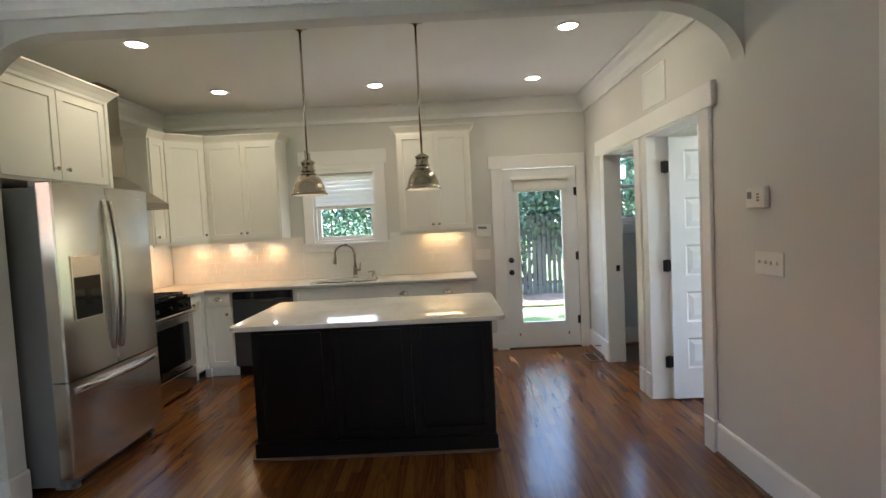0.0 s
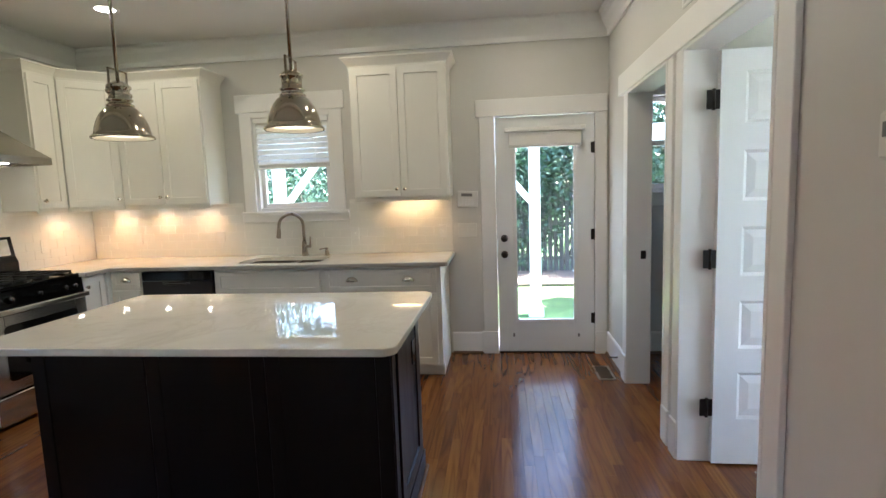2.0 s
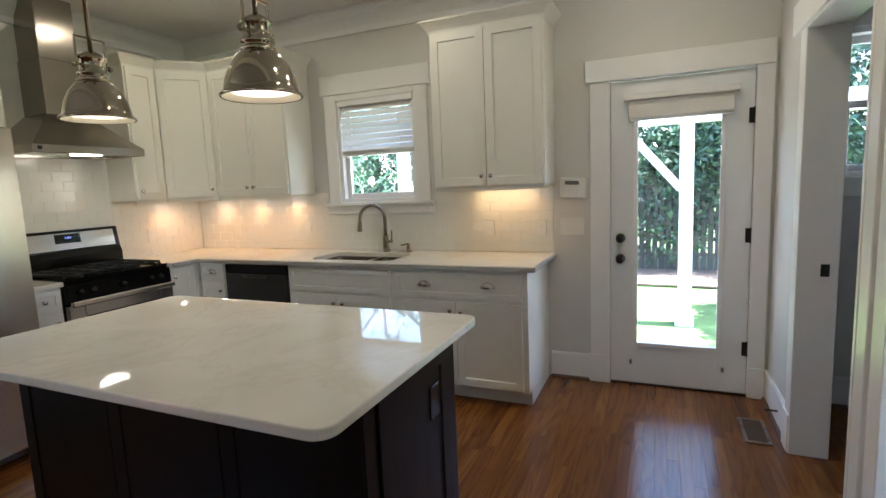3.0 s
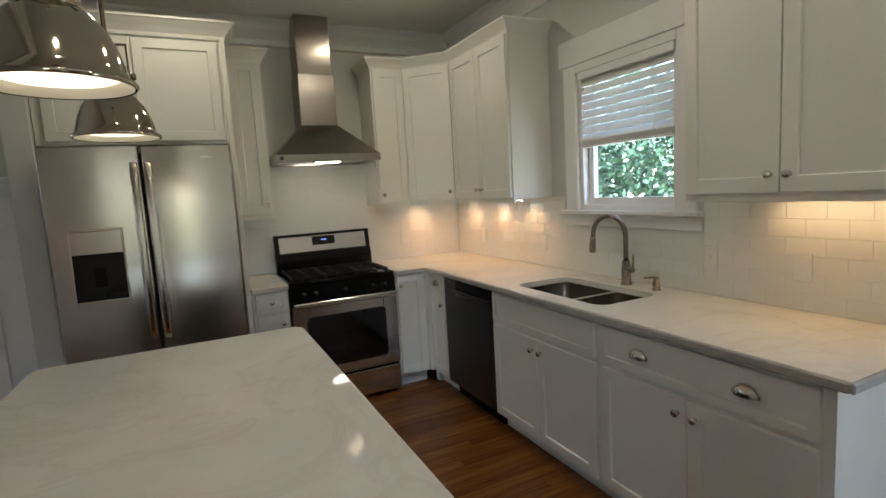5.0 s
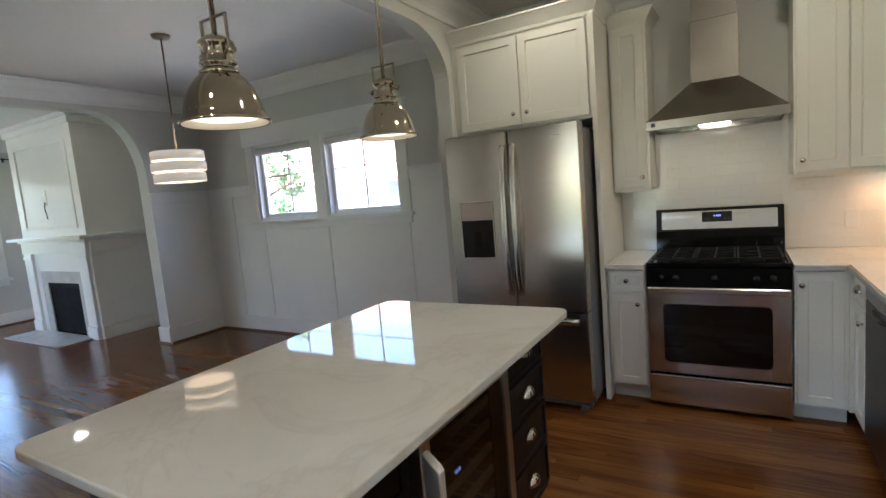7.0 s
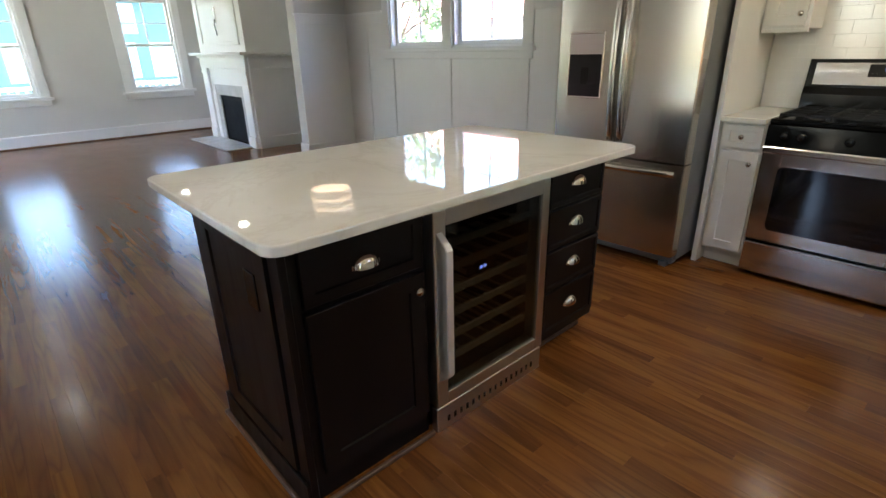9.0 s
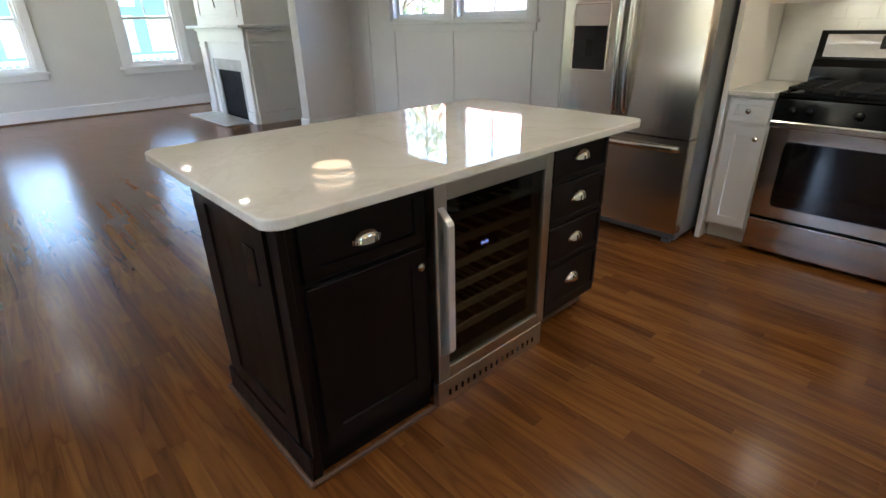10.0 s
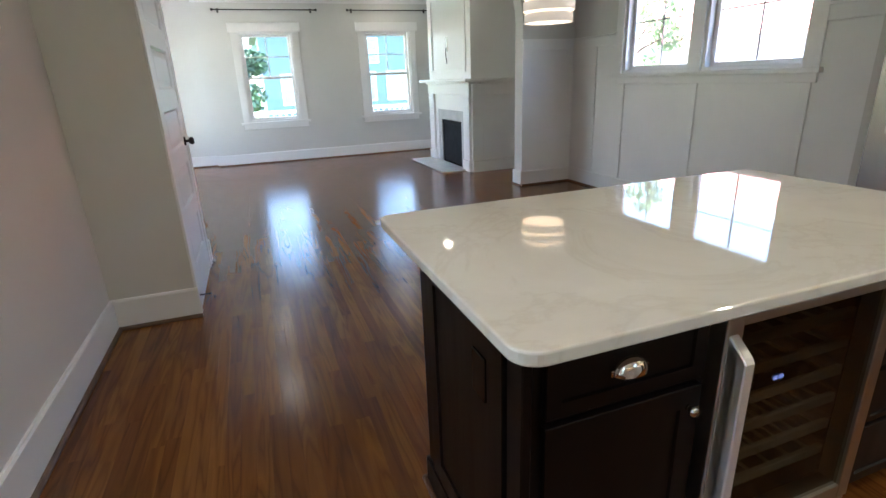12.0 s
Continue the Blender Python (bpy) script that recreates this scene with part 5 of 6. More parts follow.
part("stem", tube(bm_new(), [(0, 0, 0.216), (0, 0, ZC - 1.722 - 0.02)], 0.006, 10), M_FAUCET, dpn)
part("canopy", lathe(bm_new(), [(0.01, -0.03), (0.06, -0.024), (0.068, -0.004), (0, -0.003)], 28, pose(0, 0, ZC - 1.722)), M_FAUCET, dpn)


def can_light(x, y, watts=13):
    c = thing("recessed_light", "round recessed ceiling light, lit", "ceiling light", pose(x, y, ZC), "recessed lights")
    part("trim_ring", lathe(bm_new(), [(0.062, -0.002), (0.066, -0.008), (0.088, -0.006), (0.090, -0.001), (0.062, -0.001)], 32), M_TRIM, c)
    part("lens", lathe(bm_new(), [(0.063, -0.0035), (0, -0.0035)], 32), M_CANGLOW, c, "glowing lens")
    lamp("can_light", "AREA", (x, y, ZC - 0.012), watts, SOFTWARM, 0.12)


for x, y in ((-1.82, 4.90), (-0.345, 4.95), (1.165, 4.97), (-1.82, 3.62), (1.20, 3.70)):
    can_light(x, y)
for x, y in ((-1.52, -4.56), (-1.52, -2.0), (0.90, -4.4), (0.95, -2.03)):
    can_light(x, y, 4.5)

# under-cabinet pucks
for x, y in ((-2.75, 5.40), (-2.53, 5.67), (-2.11, 5.67), (-1.70, 5.67)):
    pk = thing("puck_light", "small round puck light under the cabinet, lit", "cabinet light", pose(x, y, Z0), "under-cabinet lights")
    part("housing", lathe(bm_new(), [(0, -0.016), (0.024, -0.016), (0.032, -0.012), (0.033, 0), (0, 0)], 20), M_KNOB, pk)
    part("lens", lathe(bm_new(), [(0.022, -0.0175), (0, -0.0175)], 20), M_CANGLOW, pk)
    lamp("puck", "SPOT", (x, y, Z0 - 0.02), 20.0, (1.0, 0.46, 0.13), 0.02, spot=150, blend=0.8)
br = thing("light_bar", "slim light bar under the cabinet, lit", "cabinet light", pose(0.21, 5.72, Z0), "under-cabinet lights")
part("housing", bx(-0.22, -0.02, -0.016, 0.22, 0.02, 0, b=0.003), M_PLASTIC, br)
part("lens", bx(-0.21, -0.014, -0.019, 0.21, 0.014, -0.0165), glowing("light_bar_glow", (1.0, 0.68, 0.34), 1.6), br)
for x in (0.02, 0.21, 0.40):
    lamp("bar", "SPOT", (x, 5.70, Z0 - 0.025), 4.0, (1.0, 0.52, 0.17), 0.03, spot=150, blend=0.9)

# ---- blinds, plates, controls ----
bl = thing("window_blind", "white slatted blind half lowered over the sink window", "window blind", pose(-0.87, YB + 0.012, 1.70))
part("headrail", bx(-0.345, -0.03, 0.405, 0.345, 0.025, 0.45, b=0.003), M_SLAT, bl)
for k in range(8):
    s_ = bx(-0.338, -0.026, -0.0015, 0.338, 0.026, 0.0015)
    s_.transform(pose(0, 0, 0.058 + k * 0.0465, 61))
    part("slat", s_, M_SLAT, bl)
for k in range(5):
    st_ = bx(-0.338, -0.024, 0.016 + k * 0.006, 0.338, 0.024, 0.0195 + k * 0.006)
    part("slat", st_, M_SLAT, bl)
part("bottom_rail", bx(-0.338, -0.025, 0.0, 0.338, 0.025, 0.014, b=0.003), M_SLAT, bl)
for x in (-0.22, 0.22):
    part("cord", tube(bm_new(), [(x, -0.027, 0.01), (x, -0.027, 0.41)], 0.0012, 6), M_SLAT, bl)
part("pull_cord", tube(bm_new(), [(0.20, -0.030, 0.42), (0.205, -0.031, 0.22)], 0.0013, 6), M_SLAT, bl)


def plate(name, label, cat, m, w=0.07, h=0.115, rockers=1, kind="switch"):
    """A wall plate; its back lies on y = 0, its face at lower y."""
    p = thing(name, label, cat, m)
    part("cover_plate", bx(-w / 2, -0.006, -h / 2, w / 2, 0, h / 2, b=0.002), M_PLASTIC, p)
    for k in range(rockers):
        x = (k - (rockers - 1) / 2) * 0.046
        if kind == "switch":
            part("toggle", boxes((x - 0.005, -0.016, -0.004, x + 0.005, -0.005, 0.012), b=0.001), M_PLASTIC, p)
        else:
            for z in (-0.022, 0.022):
                part("socket", bx(x - 0.016, -0.0075, z - 0.014, x + 0.016, -0.005, z + 0.014, b=0.002), M_PLASTIC, p)
    return p


TF = YB - 0.0068
plate("outlet", "white outlet on the tiled splashback", "outlet", pose(-1.60, TF, 1.095), kind="outlet")
plate("light_switch", "white switch on the tiled splashback", "light switch", pose(-0.33, TF, 1.10))
plate("outlet", "white outlet on the tiled splashback", "outlet", pose(0.075, TF, 1.10), kind="outlet")
plate("light_switch", "white switch at the end of the splashback", "light switch", pose(0.46, TF, 1.10))
plate("outlet", "white outlet on the tiled splashback", "outlet", pose(-2.42, TF, 1.095), kind="outlet")
plate("outlet", "white outlet on the tiled splashback", "outlet", pose(XL + 0.0068, 5.25, 1.10, 0, 0, 90), kind="outlet")
plate("light_switch", "white three-gang switch plate by the back door", "light switch", pose(0.675, YB, 1.105), 0.165, 0.118, 3)
plate("light_switch", "white four-gang switch plate on the plain wall", "light switch", pose(XR, 2.575, 1.204, 0, 0, -90), 0.22, 0.118, 4)
kp_ = thing("alarm_keypad", "white alarm keypad with a small grey screen", "keypad", pose(0.685, YB, 1.375, 0, 3))
part("case", bx(-0.088, -0.028, -0.07, 0.088, 0, 0.07, b=0.006), M_PLASTIC, kp_)
part("screen", bx(-0.055, -0.0295, 0.022, 0.04, -0.027, 0.048, b=0.001), M_GREYPLASTIC, kp_)
for i in range(4):
    for j in range(3):
        part("key", bx(-0.05 + i * 0.028, -0.0305, -0.052 + j * 0.02, -0.032 + i * 0.028, -0.027, -0.040 + j * 0.02, b=0.001), M_TRIM, kp_)
th = thing("thermostat", "white wall thermostat with a small display", "thermostat", pose(XR, 2.64, 1.535, 0, 0, -90))
part("case", bx(-0.075, -0.032, -0.055, 0.075, 0, 0.055, b=0.006), M_PLASTIC, th)
part("screen", bx(-0.060, -0.0335, -0.005, -0.022, -0.031, 0.030, b=0.001), M_GREYPLASTIC, th)
for z in (-0.015, 0.0, 0.015):
    part("button", bx(0.020, -0.0345, z - 0.004, 0.040, -0.031, z + 0.004, b=0.001), M_GREYPLASTIC, th)


def slotted_vent(name, label, m, w, h, n, mat, upright=False):
    v = thing(name, label, "air vent", m)
    part("backing", bx(-w / 2 + 0.01, -0.002, -h / 2 + 0.01, w / 2 - 0.01, -0.0005, h / 2 - 0.01), M_GRATE if not upright else M_PLASTIC, v)
    part("frame", boxes((-w / 2, -0.008, -h / 2, -w / 2 + 0.018, 0, h / 2), (w / 2 - 0.018, -0.008, -h / 2, w / 2, 0, h / 2), (-w / 2 + 0.018, -0.008, -h / 2, w / 2 - 0.018, 0, -h / 2 + 0.018), (-w / 2 + 0.018, -0.008, h / 2 - 0.018, w / 2 - 0.018, 0, h / 2), b=0.002), mat if upright else M_FAUCET, v)
    for k in range(n):
        z = -h / 2 + 0.024 + (h - 0.048) * k / (n - 1)
        s = bx(-w / 2 + 0.018, -0.0065, -0.0045, w / 2 - 0.018, -0.0045, 0.0045)
        s.transform(pose(0, 0, z) @ pose(0, 0, 0, 35))
        part("slat", s, mat, v)
    return v


slotted_vent("wall_vent", "white slatted return vent high on the wall", pose(XR, 3.90, 2.425, 0, 0, -90), 0.40, 0.28, 16, M_TRIM, True)
slotted_vent("floor_vent", "slatted floor register by the back door", pose(1.735, 5.30, 0.0, -90), 0.13, 0.30, 12, M_REGISTER)
slotted_vent("floor_vent", "slatted floor register in the side room", pose(2.34, 3.86, 0.0, -90, 0, 90), 0.13, 0.30, 12, M_REGISTER)
sd = thing("door_stop", "small spring door stop on the baseboard", "door stop", pose(XR - 0.018, 5.38, 0.10, 0, 0, -90))
part("spring", tube(bm_new(), [(0, 0, 0), (0, -0.065, 0)], 0.006, 8), M_BRONZE, sd)
ds_ = thing("door_stop", "small dark spring door stop on the closet baseboard", "door stop", pose(1.402, 1.385, 0.13, 0, 0, -90))
part("spring", tube(bm_new(), [(0, 0, 0), (0, -0.055, 0)], 0.005, 8), M_BRONZE, ds_)
part("tip", tube(bm_new(), [(0, -0.055, 0), (0, -0.068, 0)], 0.008, 8), M_BRONZE, ds_)
sp_ = thing("strike_plate", "dark latch plate on the door jamb", "strike plate", pose(1.965, 5.088, 0.95))
part("plate", bx(-0.018, -0.003, -0.03, 0.018, 0, 0.03, b=0.001), M_BRONZE, sp_)

# ---- living area ----
fp = thing("fireplace", "white painted fireplace with mantel and black firebox", "fireplace", pose(-2.45, -3.17, 0))
def fl(x0, y0, z0, x1, y1, z1):
    return (x0 + 2.45, y0 + 3.17, z0, x1 + 2.45, y1 + 3.17, z1)
FX, FY0, FY1 = -2.05, -4.06, -2.28
BX0, BX1, BZ = -3.56, -2.70, 0.70
part("chimney_back", bx(*fl(XL, FY0, 0.0, FX - 0.40, FY1, 1.30)), M_TRIM, fp)
for row in ((FX - 0.40, FY0, 0, FX, BX0 - 0.14, 1.30), (FX - 0.40, BX1 + 0.14, 0, FX, FY1, 1.30)):
    part("jamb", bx(*fl(*row)), M_TRIM, fp)
part("lintel", bx(*fl(FX - 0.40, BX0 - 0.14, BZ + 0.16, FX, BX1 + 0.14, 1.30)), M_TRIM, fp)
part("chimney_breast", bx(*fl(XL, FY0, 1.30, FX, FY1, ZC)), M_TRIM, fp)
part("surround_tile", boxes(fl(FX - 0.03, BX0 - 0.14, 0, FX - 0.008, BX0, BZ + 0.16), fl(FX - 0.03, BX1, 0, FX - 0.008, BX1 + 0.14, BZ + 0.16), fl(FX - 0.03, BX0, BZ, FX - 0.008, BX1, BZ + 0.16), b=0.001), M_HEARTH, fp, "pale stone surround")
part("firebox", boxes(fl(FX - 0.395, BX0, 0, FX - 0.385, BX1, BZ), fl(FX - 0.385, BX0 - 0.005, 0, FX - 0.03, BX0, BZ), fl(FX - 0.385, BX1, 0, FX - 0.03, BX1 + 0.005, BZ), fl(FX - 0.385, BX0, BZ, FX - 0.03, BX1, BZ + 0.01)), M_FIREBOX, fp, "black firebox")
part("fire_front", boxes(fl(FX - 0.06, BX0 + 0.005, 0.02, FX - 0.035, BX1 - 0.005, BZ - 0.06), fl(FX - 0.06, BX0 + 0.005, BZ - 0.06, FX - 0.015, BX1 - 0.005, BZ - 0.005), b=0.004), M_FIREBOX, fp)
for y0, y1 in ((FY0 + 0.02, FY0 + 0.24), (FY1 - 0.24, FY1 - 0.02)):
    part("pilaster", boxes(fl(FX, y0, 0.16, FX + 0.035, y1, 1.10), fl(FX, y0 - 0.012, 0, FX + 0.05, y1 + 0.012, 0.16), fl(FX, y0 - 0.01, 1.02, FX + 0.045, y1 + 0.01, 1.06), b=0.003), M_TRIM, fp)
part("frieze", boxes(fl(FX, FY0 - 0.004, 1.10, FX + 0.04, FY1 + 0.004, 1.25), fl(FX, FY0 - 0.02, 1.25, FX + 0.07, FY1 + 0.02, 1.285), b=0.004), M_TRIM, fp)
part("side_frieze", boxes(fl(XL, FY1, 1.10, FX, FY1 + 0.045, 1.25), fl(XL, FY1, 1.25, FX + 0.07, FY1 + 0.08, 1.285), b=0.004), M_TRIM, fp)
part("side_pilaster", boxes(fl(FX - 0.17, FY1, 0.16, FX, FY1 + 0.03, 1.10), fl(FX - 0.18, FY1, 1.02, FX, FY1 + 0.038, 1.06), b=0.003), M_TRIM, fp)
part("side_plinth", bx(*fl(XL, FY1, 0, FX, FY1 + 0.045, 0.16), b=0.003), M_TRIM, fp)
part("mantel_shelf", bx(*fl(XL, FY0 - 0.14, 1.285, FX + 0.15, FY1 + 0.15, 1.325), b=0.006), M_TRIM, fp)
part("overmantel_moulding", boxes(fl(FX, FY0 + 0.16, 1.42, FX + 0.016, FY0 + 0.21, 2.55), fl(FX, FY1 - 0.21, 1.42, FX + 0.016, FY1 - 0.16, 2.55), fl(FX, FY0 + 0.21, 2.50, FX + 0.016, FY1 - 0.21, 2.55), fl(FX, FY0 + 0.21, 1.42, FX + 0.016, FY1 - 0.21, 1.47), b=0.003), M_TRIM, fp)
part("overmantel_crown", boxes(fl(XL, FY0 - 0.03, ZC - 0.14, FX + 0.03, FY1 + 0.03, ZC - 0.002), fl(XL, FY0 - 0.06, ZC - 0.06, FX + 0.06, FY1 + 0.06, ZC - 0.003), b=0.006), M_TRIM, fp)
part("hearth", bx(*fl(FX, -3.99, 0.002, -1.615, -2.43, 0.018), b=0.003), M_HEARTH, fp, "flat pale stone hearth")
sc_ = thing("wall_bracket", "small metal bracket on the chimney breast", "bracket", pose(FX + 0.001, -3.17, 1.78))
part("plate", bx(0, -0.02, -0.05, 0.012, 0.02, 0.16, b=0.003), M_KNOB, sc_)
part("cable", tube(bm_new(), [(0.02, 0, 0.0), (0.035, 0.01, -0.08), (0.02, 0.0, -0.17), (0.014, -0.01, -0.22)], 0.008, 8), M_BRONZE, sc_)


def curtain_rod(x0, x1):
    r = thing("curtain_rod", "bare black curtain rod over the front window", "curtain rod", pose((x0 + x1) / 2, YF, 2.54), "curtain rods")
    w = (x1 - x0) / 2
    part("rod", tube(bm_new(), [(-w, 0.08, 0), (w, 0.08, 0)], 0.009, 10), M_BRONZE, r)
    for s in (-1, 1):
        part("finial", lathe(bm_new(), [(0, -0.045), (0.018, -0.035), (0.022, -0.02), (0.014, -0.006), (0.012, 0), (0, 0)], 14, pose(s * w, 0.08, 0, 0, -90 * s)), M_BRONZE, r)
        part("bracket", boxes((s * (w - 0.06) - 0.006, 0, -0.008, s * (w - 0.06) + 0.006, 0.085, 0.004), (s * (w - 0.06) - 0.015, 0, -0.04, s * (w - 0.06) + 0.015, 0.006, 0.03), b=0.001), M_BRONZE, r)


curtain_rod(-0.35, 1.26)
curtain_rod(-2.42, -0.94)
fan = thing("ceiling_fan", "black ceiling fan with straight blades", "ceiling fan", pose(-0.30, -3.2, 2.53))
part("canopy", lathe(bm_new(), [(0.02, 0.23), (0.07, 0.26), (0.085, 0.2985), (0, 0.2985)], 24), M_BRONZE, fan)
part("rod", tube(bm_new(), [(0, 0, 0.10), (0, 0, 0.25)], 0.014, 12), M_BRONZE, fan)
part("motor", lathe(bm_new(), [(0, 0.13), (0.05, 0.125), (0.12, 0.07), (0.15, 0.03), (0.15, 0.0), (0.11, -0.03), (0.06, -0.05), (0, -0.055)], 32), M_BRONZE, fan)
part("light_bowl", lathe(bm_new(), [(0, -0.115), (0.05, -0.105), (0.085, -0.075), (0.092, -0.045), (0.06, -0.04)], 28), M_PLASTIC, fan, "white glass light bowl")
for k in range(4):
    b_ = bx(0.12, -0.065, -0.004, 0.68, 0.065, 0.004, b=0.003)
    b_.transform(pose(0, 0, 0.02, 0, 0, 12 + 90 * k) @ pose(0, 0, 0, 10))
    part("blade", b_, M_BRONZE, fan)

# ---- outdoors ----
setting("ground", boxes((-60, -60, -0.75, 60, YF - 2.6, -0.55), (-60, YF - 2.6, -0.75, XL - WT, YB + 0.6, -0.55), (XE + WT, YF - 2.6, -0.75, 60, YB + 0.6, -0.55), (-60, YB + 0.6, -1.25, 60, 70, -1.02)), M_GRASS, "patchy lawn in sun and shade")
setting("house_underside", boxes((XL - WT, YF - 0.3, -0.75, XE + WT, YB + WT, -0.06)), M_DECK, "foundation of the house")
# unseen slab, added only to block direct sun from the side rooms
setting("sun_block", boxes((XE + WT, YF - 0.3, ZC - 0.02, XE + WT + 1.7, YB + WT, ZC + 0.12)), M_PORCHW, "unseen white slab added to keep sun off the side windows")
# added reflector on the ground: lifts daylight to the dining ceiling
setting("bounce_slab_dining", boxes((-7.3, YF - 2.6, -0.552, XL - WT - 0.3, YB + 0.6, -0.53)), M_BOUNCE, "pale slab added to bounce daylight into the dining windows")
# unseen reflector, added so the lawn does not tint the side rooms green
setting("bounce_slab_side", boxes((XE + WT + 0.2, YF - 2.6, -0.552, XE + WT + 5.5, YB + 0.6, -0.53)), M_BOUNCE, "unseen pale slab added to bounce neutral light into the side rooms")
setting("carport_slab", boxes((-9, YB + 0.6, -1.2, 9, 8.9, -1.0)), M_DECK, "pale concrete paving in the sun")
setting("leaf_litter_strip", boxes((-30, 14.2, -0.99, 30, 16.4, -0.95)), M_DIRT, "brown leaf litter along the fence")
setting("door_landing", boxes((0.5, YB + WT, -0.3, 2.2, YB + 0.95, -0.05)), M_DECK, "concrete landing outside the back door")


def carport_post(x, s):
    p = thing("carport_post", "white square carport post with a diagonal brace", "post", pose(x, 11.2, -1.02), "carport posts")
    part("shaft", boxes((-0.10, -0.10, 0, 0.10, 0.10, 3.27), (-0.14, -0.14, 0, 0.14, 0.14, 0.16), b=0.004), M_PORCHW, p)
    b_ = bx(-0.06, -0.06, 0, 0.06, 0.06, 1.25, b=0.003)
    b_.transform(pose(s * 0.08, 0, 2.24, 0, s * 40))
    part("brace", b_, M_PORCHW, p)


for x, s in ((1.62, -1), (-3.44, 1)):
    carport_post(x, s)
setting("carport_beam", boxes((-6.0, 11.08, 2.25, 4.2, 11.32, 2.55)), M_PORCHW, "white carport beam")

fe = thing("board_fence", "weathered grey board fence with gaps between pickets", "fence", pose(0, 16.3, -0.98))
rng = random.Random(4)
for k in range(120):
    x = -9.5 + k * 0.160
    h = 2.55 + rng.uniform(-0.02, 0.02)
    part("picket", bx(x, 0, 0.03, x + 0.128, 0.02, h, b=0.002), M_FENCE, fe)
for z in (0.35, 1.35, 2.10):
    part("rail", bx(-9.5, 0.022, z, 9.7, 0.06, z + 0.10), M_FENCE, fe)
for k in range(8):
    part("post", bx(-9.5 + 2.5 * k, 0.06, 0, -9.4 + 2.5 * k, 0.16, 2.5), M_FENCE, fe)


def leaf_crown(name, spots, n, size, seed, mat=M_LEAF):
    """Many small tilted leaves round the tips of the limbs."""
    r = np.random.default_rng(seed)
    vs, fs = [], []
    for k in range(n):
        c, rad = spots[k % len(spots)]
        d = r.normal(size=3)
        d /= np.linalg.norm(d)
        p = np.array(c) + d * rad * r.uniform(0.25, 1.0) ** 0.6
        a, b_ = r.normal(size=3), r.normal(size=3)
        a /= np.linalg.norm(a)
        b_ -= a * b_.dot(a)
        b_ /= np.linalg.norm(b_)
        s = size * r.uniform(0.6, 1.4)
        i = len(vs)
        vs += [tuple(p - a * s), tuple(p + b_ * s * 0.45), tuple(p + a * s), tuple(p - b_ * s * 0.45)]
        fs.append((i, i + 1, i + 2, i + 3))
    me = bpy.data.meshes.new(name)
    me.from_pydata(vs, [], fs)
    me.materials.append(mat)
    return me


def tree(x, y, z, h, spread, seed, n=5000, size=0.09, mat=M_LEAF, label="leafy broad-crowned garden tree"):
    t = thing("tree", label, "tree", pose(x, y, z), "garden trees")
    r = random.Random(seed)
    tr = tube(bm_new(), [(0, 0, 0), (0.05, 0.02, h * 0.3), (-0.04, 0.06, h * 0.6), (0.02, 0, h * 0.9)], [0.023 * h, 0.017 * h, 0.012 * h, 0.004 * h], 10)
    spots = [((0, 0, h), spread * 0.5)]
    for k in range(11):
        a = 2 * math.pi * k / 11 + r.uniform(-0.3, 0.3)
        z0 = h * r.uniform(0.3, 0.75)
        d = spread * r.uniform(0.55, 1.0)
        tip = (d * math.cos(a), d * math.sin(a), z0 + h * r.uniform(0.08, 0.3))
        tube(tr, [(0, 0, z0), (tip[0] * 0.5, tip[1] * 0.5, z0 + 0.6 * (tip[2] - z0)), tip], [0.0085 * h, 0.0055 * h, 0.0017 * h], 7)
        spots.append((tip, spread * r.uniform(0.28, 0.5)))
    part("trunk", tr, M_BARK, t)
    cr_ = new("crown", leaf_crown("crown", spots, n, size, seed, mat))
    cr_.parent = t


tree(-3.4, 18.5, -1, 7.0, 2.8, 1, 9000)
tree(0.4, 19.5, -1, 7.5, 2.8, 2, 9000)
tree(3.6, 18.6, -1, 6.6, 2.6, 3, 9000)
tree(7.0, 17.6, -1, 7.0, 2.6, 4, 6000)
tree(6.2, 11.5, -1, 4.8, 1.7, 6, 7000)
tree(-7.5, 17, -1, 7.5, 2.8, 5, 7000)


def shrub(x, y, z, r, seed, n=5000, size=0.05):
    s = thing("shrub", "dense broad-leaved green shrub", "shrub", pose(x, y, z), "garden shrubs")
    rr = random.Random(seed)
    st = bm_new()
    spots = []
    for k in range(9):
        a = 2 * math.pi * k / 9
        tip = (r * 0.6 * math.cos(a), r * 0.6 * math.sin(a), r * rr.uniform(0.6, 1.7))
        tube(st, [(0, 0, 0), (tip[0] * 0.5, tip[1] * 0.5, tip[2] * 0.6), tip], [0.03, 0.02, 0.006], 6)
        spots.append((tip, r * rr.uniform(0.45, 0.65)))
    part("stems", st, M_BARK, s)
    c = new("foliage", leaf_crown("foliage", spots, n, size, seed))
    c.parent = s


shrub(-5.6, 9.6, -1.0, 2.0, 11, 16000, 0.06)
shrub(-3.6, 13.2, -1.0, 1.6, 14, 9000)
shrub(-1.6, 14.2, -1.0, 1.5, 12, 8000)
shrub(-6.5, 12.2, -1.0, 2.0, 13, 9000, 0.06)
for k, x in enumerate((-5.0, -2.2, 0.5, 3.0, 5.4)):
    shrub(x, 17.5 + 0.3 * (k % 2), -1.0, 2.3, 30 + k, 13000, 0.085)

